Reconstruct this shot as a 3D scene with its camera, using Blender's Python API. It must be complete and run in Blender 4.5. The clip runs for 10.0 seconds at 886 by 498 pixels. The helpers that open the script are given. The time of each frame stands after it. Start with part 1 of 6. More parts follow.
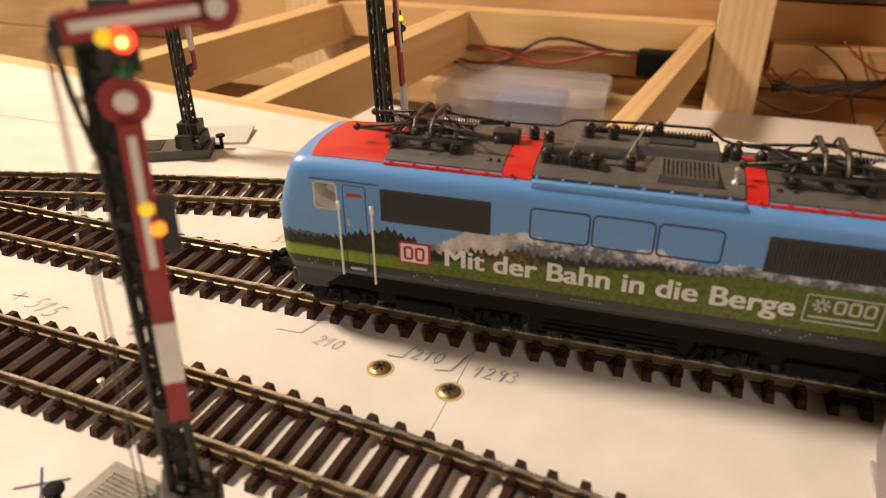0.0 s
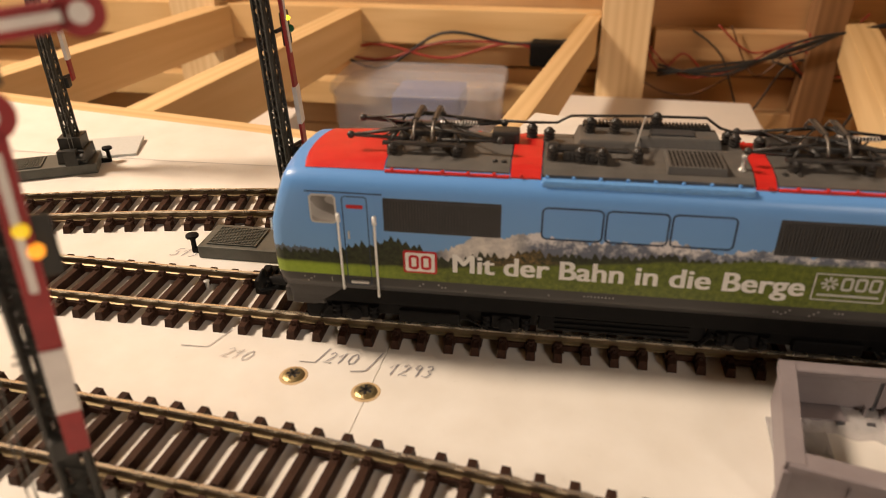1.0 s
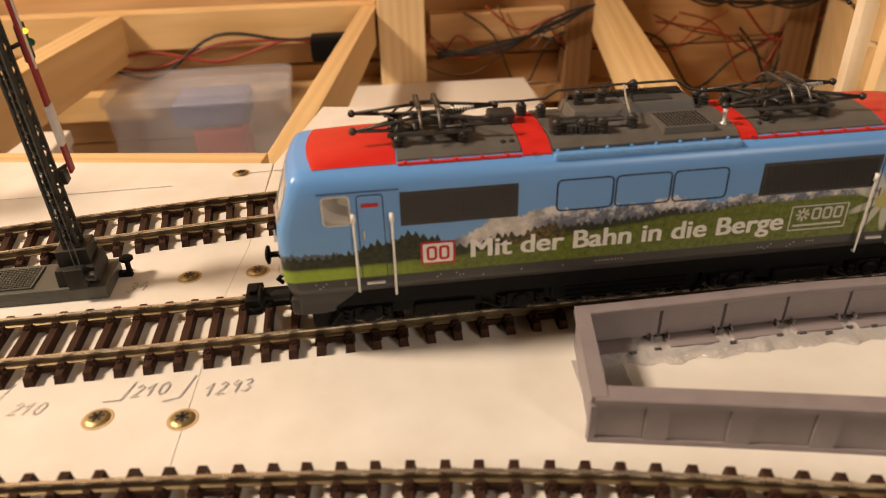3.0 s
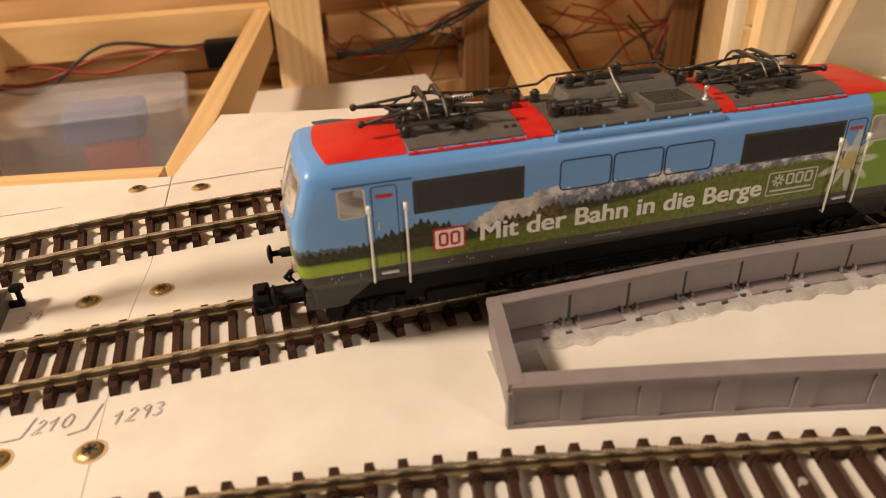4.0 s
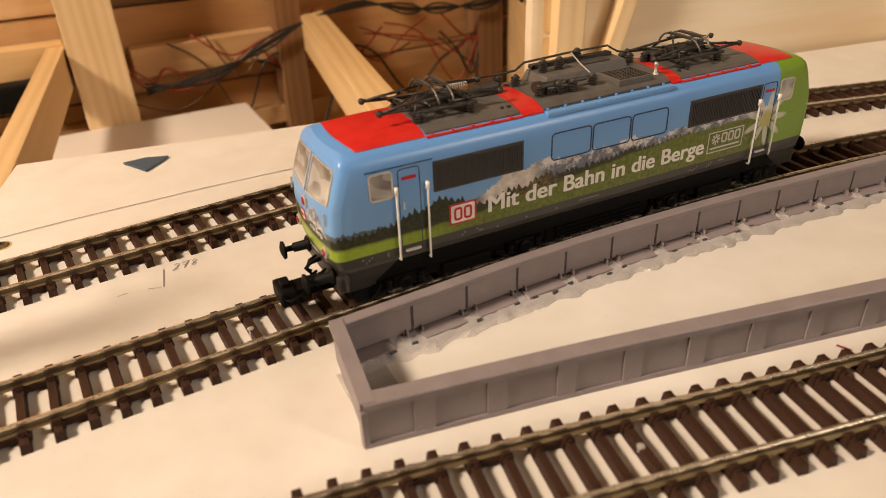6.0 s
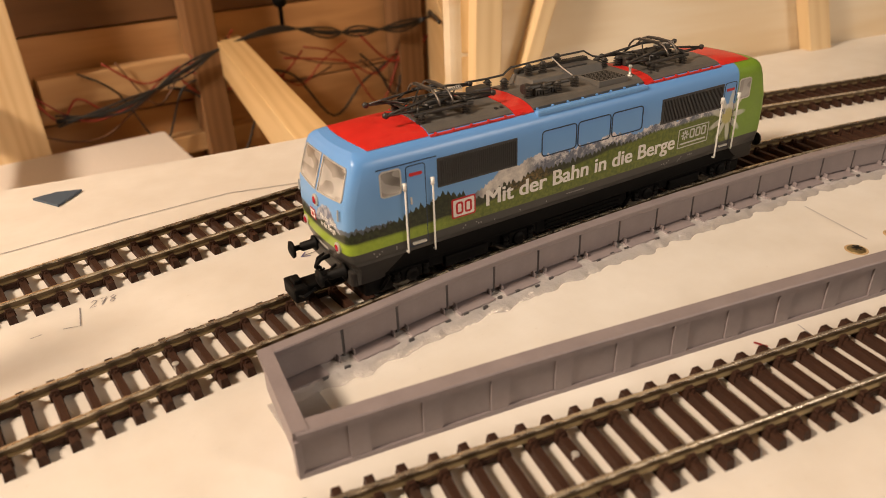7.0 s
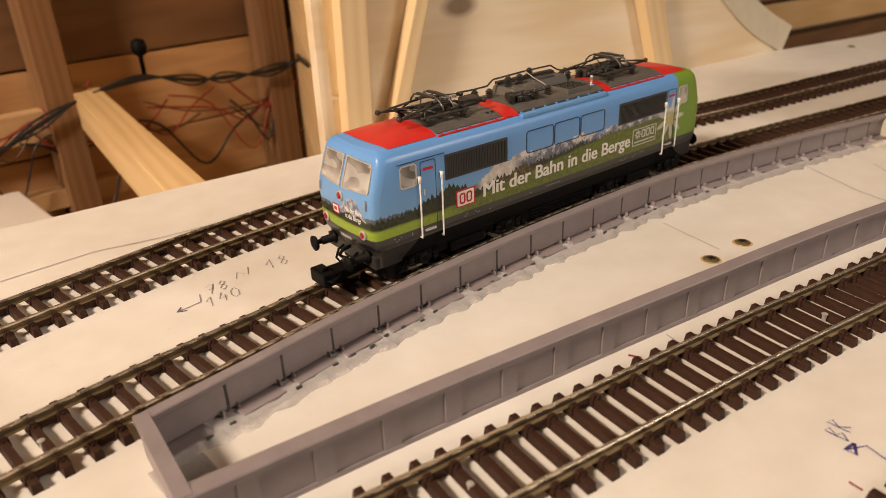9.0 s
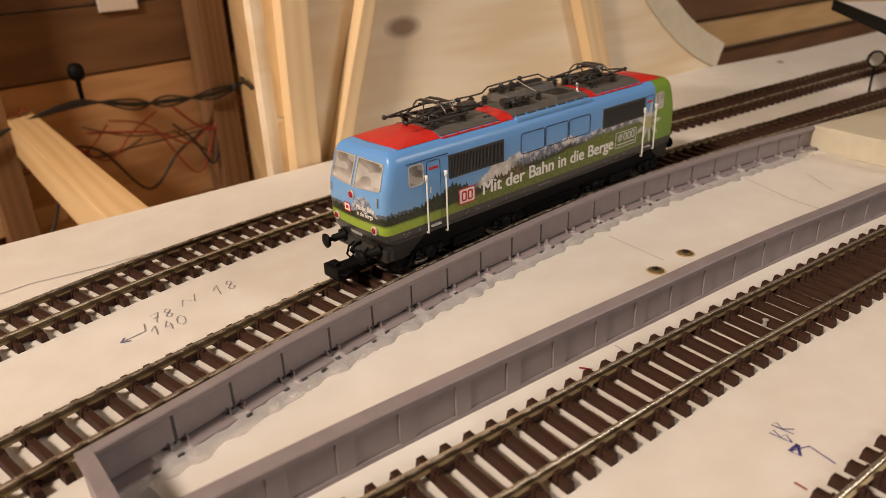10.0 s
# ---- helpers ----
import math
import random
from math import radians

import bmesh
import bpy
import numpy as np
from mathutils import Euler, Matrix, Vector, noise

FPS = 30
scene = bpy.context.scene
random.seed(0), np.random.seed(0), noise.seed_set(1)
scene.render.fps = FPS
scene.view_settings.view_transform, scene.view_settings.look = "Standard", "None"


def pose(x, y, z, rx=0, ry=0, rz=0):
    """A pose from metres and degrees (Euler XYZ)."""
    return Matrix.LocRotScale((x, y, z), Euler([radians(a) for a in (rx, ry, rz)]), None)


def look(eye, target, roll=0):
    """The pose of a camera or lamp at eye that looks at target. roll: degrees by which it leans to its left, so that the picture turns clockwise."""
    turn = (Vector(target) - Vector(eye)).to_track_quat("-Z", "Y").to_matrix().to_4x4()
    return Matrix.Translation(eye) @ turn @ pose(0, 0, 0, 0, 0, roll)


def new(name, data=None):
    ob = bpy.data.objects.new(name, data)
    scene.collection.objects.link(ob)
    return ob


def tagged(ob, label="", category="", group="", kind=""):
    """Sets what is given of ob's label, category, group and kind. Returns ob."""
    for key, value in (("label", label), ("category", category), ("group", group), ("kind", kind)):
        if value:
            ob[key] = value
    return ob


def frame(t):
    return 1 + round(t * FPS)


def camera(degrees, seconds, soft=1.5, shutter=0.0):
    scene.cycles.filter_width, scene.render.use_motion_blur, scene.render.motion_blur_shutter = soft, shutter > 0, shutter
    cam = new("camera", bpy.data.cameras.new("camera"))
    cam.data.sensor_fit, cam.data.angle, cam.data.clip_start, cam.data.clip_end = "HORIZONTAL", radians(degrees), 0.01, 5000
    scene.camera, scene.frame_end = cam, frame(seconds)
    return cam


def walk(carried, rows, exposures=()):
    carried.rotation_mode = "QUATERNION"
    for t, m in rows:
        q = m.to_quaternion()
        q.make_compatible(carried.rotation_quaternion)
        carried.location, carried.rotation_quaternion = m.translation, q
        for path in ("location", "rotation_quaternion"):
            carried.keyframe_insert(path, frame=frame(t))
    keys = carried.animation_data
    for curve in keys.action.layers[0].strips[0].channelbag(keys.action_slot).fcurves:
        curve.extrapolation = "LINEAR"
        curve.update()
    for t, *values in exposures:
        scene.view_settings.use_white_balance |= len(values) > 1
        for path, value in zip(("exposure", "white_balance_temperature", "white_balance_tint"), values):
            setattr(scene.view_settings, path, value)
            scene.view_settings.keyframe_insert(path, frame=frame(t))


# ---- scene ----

# ------------------------------------------------------------------ camera
cam = camera(64.22, 10.0, soft=0.8)
cam.data.dof.use_dof = True
cam.data.dof.focus_distance = 0.225
cam.data.dof.aperture_fstop = 18.0
PATH = [
    (0, (0.0426, -0.1208, 0.1110), 19.971, -29.479, -0.508),
    (0.5, (0.0435, -0.1205, 0.1110), 16.077, -29.642, -0.673),
    (1, (0.0442, -0.1201, 0.1108), 11.868, -29.815, -0.858),
    (1.5, (0.0452, -0.1197, 0.1105), 7.745, -30.077, -1.057),
    (2, (0.0461, -0.1197, 0.1101), 3.103, -30.252, -1.113),
    (2.5, (0.0469, -0.1200, 0.1099), -0.853, -30.394, -1.258),
    (3, (0.0478, -0.1202, 0.1100), -5.077, -30.565, -1.528),
    (4.5, (0.0508, -0.1209, 0.1104), -16.646, -30.985, -2.124),
    (5, (0.0514, -0.1213, 0.1103), -20.596, -30.803, -2.092),
    (5.5, (0.0521, -0.1216, 0.1102), -23.878, -30.432, -2.199),
    (7, (0.0538, -0.1228, 0.1099), -33.412, -28.412, -2.170),
    (7.5, (0.0542, -0.1232, 0.1102), -36.152, -27.770, -2.144),
    (8, (0.0542, -0.1240, 0.1104), -38.818, -27.091, -2.160),
    (8.5, (0.0545, -0.1246, 0.1106), -41.408, -26.409, -2.184),
    (9, (0.0549, -0.1250, 0.1107), -43.661, -25.766, -2.138),
    (9.5, (0.0552, -0.1254, 0.1107), -45.931, -25.080, -2.169),
    (10, (0.0554, -0.1257, 0.1108), -47.973, -24.386, -2.130),
]


def eye_pose(p, yaw, pitch, roll):
    """Yaw to the left, pitch up, then a turn about the line of sight."""
    return Matrix.Translation(p) @ pose(0, 0, 0, 0, 0, yaw) @ pose(0, 0, 0, 90 + pitch) @ pose(0, 0, 0, 0, 0, roll)


walk(cam, [(t, eye_pose(p, a, b, c)) for t, p, a, b, c in PATH],
     [(0, -0.08, 6550, 10), (2.5, -0.05, 6750, 10), (5, 0.0, 6850, 10), (7.5, 0.12, 6700, 10), (9, 0.10, 6500, 10), (10, -0.04, 6150, 10)])

# ------------------------------------------------------------------ light
scene.view_settings.exposure = 0.0
world = bpy.data.worlds.new("room_air")
scene.world = world
world.use_nodes = True
world.node_tree.nodes["Background"].inputs[0].default_value = (1.0, 0.88, 0.74, 1)
world.node_tree.nodes["Background"].inputs[1].default_value = 0.25


def area_lamp(name, at, target, size, watts, colour):
    data = bpy.data.lights.new(name, "AREA")
    data.shape, data.size, data.energy, data.color = "DISK", size, watts, colour
    ob = new(name, data)
    ob.matrix_world = look(at, target)
    return ob


area_lamp("ceiling_lamp", (-0.76, 0.05, 0.80), (0.1, 0.05, 0), 0.20, 18.5, (1.0, 0.80, 0.62))
area_lamp("ceiling_lamp", (0.95, -1.25, 0.75), (0.50, 0.20, 0.05), 0.40, 8.3, (1.0, 0.85, 0.72))

# ------------------------------------------------------------------ materials
class Nodes:
    """Short hand for building a node tree."""

    def __init__(self, name):
        self.m = bpy.data.materials.new(name)
        self.m.use_nodes = True
        self.t = self.m.node_tree
        self.b = self.t.nodes["Principled BSDF"]

    def add(self, kind, **inputs):
        n = self.t.nodes.new(kind)
        for k, v in inputs.items():
            self.put(n.inputs[k.replace("_", " ")], v)
        return n

    def put(self, socket, v):
        if isinstance(v, bpy.types.NodeSocket):
            self.t.links.new(v, socket)
        else:
            socket.default_value = v

    def math(self, op, a, b=0.0, c=0.0):
        n = self.t.nodes.new("ShaderNodeMath")
        n.operation = op
        for s, v in zip(n.inputs, (a, b, c)):
            self.put(s, v)
        return n.outputs[0]

    def mix(self, f, a, b):
        n = self.t.nodes.new("ShaderNodeMix")
        n.data_type = "RGBA"
        self.put(n.inputs[0], f)
        self.put(n.inputs[6], a if isinstance(a, bpy.types.NodeSocket) else (*a, 1))
        self.put(n.inputs[7], b if isinstance(b, bpy.types.NodeSocket) else (*b, 1))
        return n.outputs[2]

    def coords(self, scale=(1, 1, 1), what="Object"):
        m = self.add("ShaderNodeMapping", Scale=scale)
        self.t.links.new(self.add("ShaderNodeTexCoord").outputs[what], m.inputs[0])
        return m.outputs[0]

    def noise(self, vec, scale, detail=4.0, rough=0.55):
        return self.add("ShaderNodeTexNoise", Vector=vec, Scale=scale, Detail=detail, Roughness=rough).outputs[0]

    def ramp(self, v, lo, hi):
        n = self.add("ShaderNodeMapRange", Value=v, From_Min=lo, From_Max=hi)
        return n.outputs[0]

    def bump(self, height, strength=0.3, distance=0.0005):
        self.put(self.b.inputs["Normal"], self.add("ShaderNodeBump", Strength=strength, Distance=distance, Height=height).outputs[0])

    def done(self, colour=None, rough=None, metal=None, spec=None):
        for key, v in (("Base Color", colour), ("Roughness", rough), ("Metallic", metal), ("Specular IOR Level", spec)):
            if v is not None:
                self.put(self.b.inputs[key], (*v, 1) if isinstance(v, tuple) and len(v) == 3 else v)
        return self.m


def mottled(name, a, b, scale, rough=0.5, metal=0.0, bump=0.2, stretch=(1, 1, 1), spec=0.5, dist=0.0002):
    """Two tones mixed by coarse and fine noise, with a fine relief."""
    n = Nodes(name)
    v = n.coords(stretch)
    coarse, fine = n.noise(v, scale), n.noise(v, scale * 7, 3)
    f = n.math("ADD", n.math("MULTIPLY", n.ramp(coarse, 0.3, 0.7), 0.65), n.math("MULTIPLY", fine, 0.35))
    n.bump(n.math("ADD", fine, coarse), bump, dist)
    r = n.math("ADD", n.math("MULTIPLY", coarse, 0.2), rough - 0.1)
    return n.done(n.mix(f, a, b), r, metal, spec)


def wood(name, a, b, along, scale=45, rough=0.6, knots=9.0):
    """Pine with grain that runs along one axis, and knots."""
    n = Nodes(name)
    s = [1.0, 1.0, 1.0]
    s[along] = 0.06
    v = n.coords(tuple(s))
    rand = n.add("ShaderNodeObjectInfo").outputs["Random"]
    warp = n.add("ShaderNodeTexNoise", Vector=v, Scale=scale * 0.8, Detail=3.0)
    w = n.add("ShaderNodeTexWave", Vector=v, Scale=scale, Distortion=6.0, Detail=3.0, Detail_Scale=1.5, Phase_Offset=n.math("MULTIPLY", rand, 40))
    f = n.math("ADD", n.math("MULTIPLY", w.outputs[1], 0.45), n.math("MULTIPLY", n.ramp(warp.outputs[0], 0.3, 0.7), 0.55))
    s2 = [1.0, 1.0, 1.0]
    s2[along] = 0.5
    vor = n.add("ShaderNodeTexVoronoi", Vector=n.coords(tuple(s2)), Scale=knots)
    knot = n.ramp(vor.outputs["Distance"], 0.1, 0.05)
    col = n.mix(n.math("MULTIPLY", knot, 0.75), n.mix(f, a, b), (0.12, 0.045, 0.015))
    col = n.mix(n.math("MULTIPLY", rand, 0.15), col, (0.30, 0.15, 0.06))
    n.bump(f, 0.15, 0.0004)
    return n.done(col, rough)


def glow(name, colour, strength, base=(0.3, 0.2, 0.02)):
    n = Nodes(name)
    n.b.inputs["Emission Color"].default_value = (*colour, 1)
    n.b.inputs["Emission Strength"].default_value = strength
    return n.done(base, 0.3)


def plain(name, c, rough=0.5, metal=0.0, spec=0.5):
    n = Nodes(name)
    f = n.noise(n.coords(), 900, 3)
    return n.done(n.mix(f, tuple(x * 0.85 for x in c), tuple(min(1, x * 1.12) for x in c)), n.math("ADD", n.math("MULTIPLY", f, 0.15), rough - 0.07), metal, spec)


def board_material():
    n = Nodes("white_primed_plywood")
    v = n.coords()
    big, mid = n.noise(v, 9, 4), n.noise(v, 70, 5)
    grain = n.noise(n.coords((0.08, 1, 1)), 260, 4)
    specks = n.ramp(n.noise(v, 420, 2), 0.70, 0.76)
    f = n.math("ADD", n.math("MULTIPLY", big, 0.55), n.math("MULTIPLY", mid, 0.45))
    col = n.mix(n.ramp(f, 0.35, 0.68), (0.68, 0.635, 0.57), (0.79, 0.76, 0.71))
    col = n.mix(n.math("MULTIPLY", specks, 0.10), col, (0.35, 0.28, 0.2))
    n.bump(n.math("ADD", grain, n.math("MULTIPLY", mid, 0.6)), 0.12, 0.0003)
    return n.done(col, n.math("ADD", n.math("MULTIPLY", mid, 0.2), 0.42), 0, 0.35)


def livery_material():
    """The printed landscape round the body: dark skirt, meadow, tree line, snowy ridge, sky."""
    n = Nodes("landscape_print")
    tc = n.add("ShaderNodeTexCoord").outputs["Object"]
    sep = n.add("ShaderNodeSeparateXYZ", Vector=tc)
    x, y, z = sep.outputs
    u = n.math("ADD", x, n.math("MULTIPLY", y, 0.35))
    line = n.add("ShaderNodeCombineXYZ", X=u).outputs[0]
    px = n.add("ShaderNodeCombineXYZ", X=u, Y=z).outputs[0]
    px_front = n.add("ShaderNodeCombineXYZ", X=y, Y=z).outputs[0]
    # ridges as heights over the length
    r_big = n.math("SUBTRACT", n.noise(line, 70, 2, 0.5), 0.5)
    r_fine = n.math("SUBTRACT", n.noise(line, 420, 4, 0.65), 0.5)
    spike = n.math("PINGPONG", n.math("ADD", u, n.math("MULTIPLY", r_fine, 0.002)), 0.00085)
    right = n.ramp(x, 0.030, 0.105)
    grass_top = n.math("ADD", n.math("ADD", 0.0256, n.math("MULTIPLY", right, 0.0075)), n.math("MULTIPLY", r_big, 0.0022))
    tree_h = n.math("ADD", 0.0030, n.math("MULTIPLY", r_big, 0.006))
    tree_h = n.math("MULTIPLY", tree_h, n.ramp(x, 0.115, 0.06))
    tree_h = n.math("ADD", tree_h, n.math("MULTIPLY", n.math("MULTIPLY", n.ramp(x, 0.006, 0.022), n.ramp(x, 0.038, 0.028)), 0.0026))
    tree_top = n.math("ADD", grass_top, n.math("ADD", n.math("MULTIPLY", tree_h, 1.15), n.math("SUBTRACT", n.math("MULTIPLY", r_fine, 0.005), n.math("MULTIPLY", spike, 1.3))))
    mount_on = n.ramp(x, 0.034, 0.046)
    mount_top = n.math("ADD", 0.0295, n.math("ADD", n.math("MULTIPLY", mount_on, 0.0062), n.math("ADD", n.math("MULTIPLY", r_fine, 0.006), n.math("MULTIPLY", r_big, 0.009))))
    # tones
    sky = n.mix(n.ramp(z, 0.030, 0.050), (0.17, 0.36, 0.66), (0.12, 0.32, 0.72))
    rock = n.noise(px, 330, 6, 0.72)
    rocks = n.mix(n.ramp(n.math("ADD", rock, n.math("MULTIPLY", n.math("SUBTRACT", z, 0.0345), 40.0)), 0.44, 0.60), (0.13, 0.15, 0.20), (0.72, 0.70, 0.70))
    left_hill = n.mix(n.ramp(rock, 0.4, 0.7), (0.07, 0.09, 0.12), (0.13, 0.15, 0.17))
    rocks = n.mix(mount_on, left_hill, rocks)
    cloud = n.math("MULTIPLY", n.ramp(x, 0.036, 0.040), n.ramp(x, 0.058, 0.053))
    rocks = n.mix(cloud, rocks, n.mix(n.ramp(rock, 0.35, 0.65), (0.42, 0.40, 0.39), (0.74, 0.70, 0.64)))
    leaf = n.noise(px, 900, 4, 0.7)
    autumn = n.math("MULTIPLY", n.ramp(x, 0.046, 0.050), n.ramp(x, 0.066, 0.058))
    trees = n.mix(n.ramp(leaf, 0.4, 0.65), (0.012, 0.016, 0.008), (0.04, 0.05, 0.018))
    trees = n.mix(n.math("MULTIPLY", autumn, n.ramp(leaf, 0.42, 0.62)), trees, (0.20, 0.13, 0.045))
    blade = n.noise(px, 700, 5, 0.7)
    meadow = n.mix(n.ramp(blade, 0.35, 0.68), (0.064, 0.092, 0.009), (0.170, 0.210, 0.026))
    lime = n.mix(blade, (0.20, 0.32, 0.02), (0.36, 0.48, 0.05))
    meadow = n.mix(n.math("MULTIPLY", n.ramp(u, 0.03, 0.004), n.ramp(z, 0.0275, 0.0245)), meadow, lime)
    dark = n.mix(n.noise(px, 300), (0.030, 0.029, 0.028), (0.046, 0.044, 0.042))
    # layers from the sky down
    less = lambda h, soft=0.00012: n.ramp(n.math("SUBTRACT", h, z), -soft, soft)
    col = n.mix(less(mount_top), sky, rocks)
    # the peak printed on the cab front
    dy = n.math("ADD", y, 0.0055)
    peak = n.math("ADD", n.math("SUBTRACT", 0.0338, n.math("MULTIPLY", n.math("MULTIPLY", dy, dy), 130.0)), n.math("MULTIPLY", n.math("SUBTRACT", rock, 0.5), 0.006))
    snow = n.mix(n.ramp(n.noise(px_front, 520, 5, 0.7), 0.42, 0.58), (0.13, 0.15, 0.22), (0.46, 0.46, 0.50))
    col = n.mix(n.math("MULTIPLY", less(peak), n.ramp(x, 0.0030, 0.0015)), col, snow)
    col = n.mix(less(tree_top), col, trees)
    col = n.mix(less(grass_top, 0.0004), col, meadow)
    tail = n.ramp(x, 0.1447, 0.1453)
    col = n.mix(tail, col, n.mix(blade, (0.14, 0.26, 0.02), (0.20, 0.34, 0.035)))
    # the white flower beside the rear cab door
    fx, fz = n.math("SUBTRACT", x, 0.1415), n.math("SUBTRACT", z, 0.0315)
    ang = n.math("ARCTAN2", fz, fx)
    rad = n.math("SQRT", n.math("ADD", n.math("MULTIPLY", fx, fx), n.math("MULTIPLY", fz, fz)))
    petal = n.math("ADD", 0.0062, n.math("MULTIPLY", n.math("COSINE", n.math("MULTIPLY", ang, 9.0)), 0.0031))
    flower = n.ramp(n.math("SUBTRACT", petal, rad), -0.0006, 0.0014)
    col = n.mix(n.math("MULTIPLY", flower, 0.8), col, n.mix(n.ramp(rad, 0.0024, 0.0032), (0.55, 0.50, 0.20), (0.62, 0.63, 0.56)))
    col = n.mix(less(0.0224), col, dark)
    return n.done(col, n.math("ADD", n.math("MULTIPLY", blade, 0.12), 0.27), 0, 0.5)


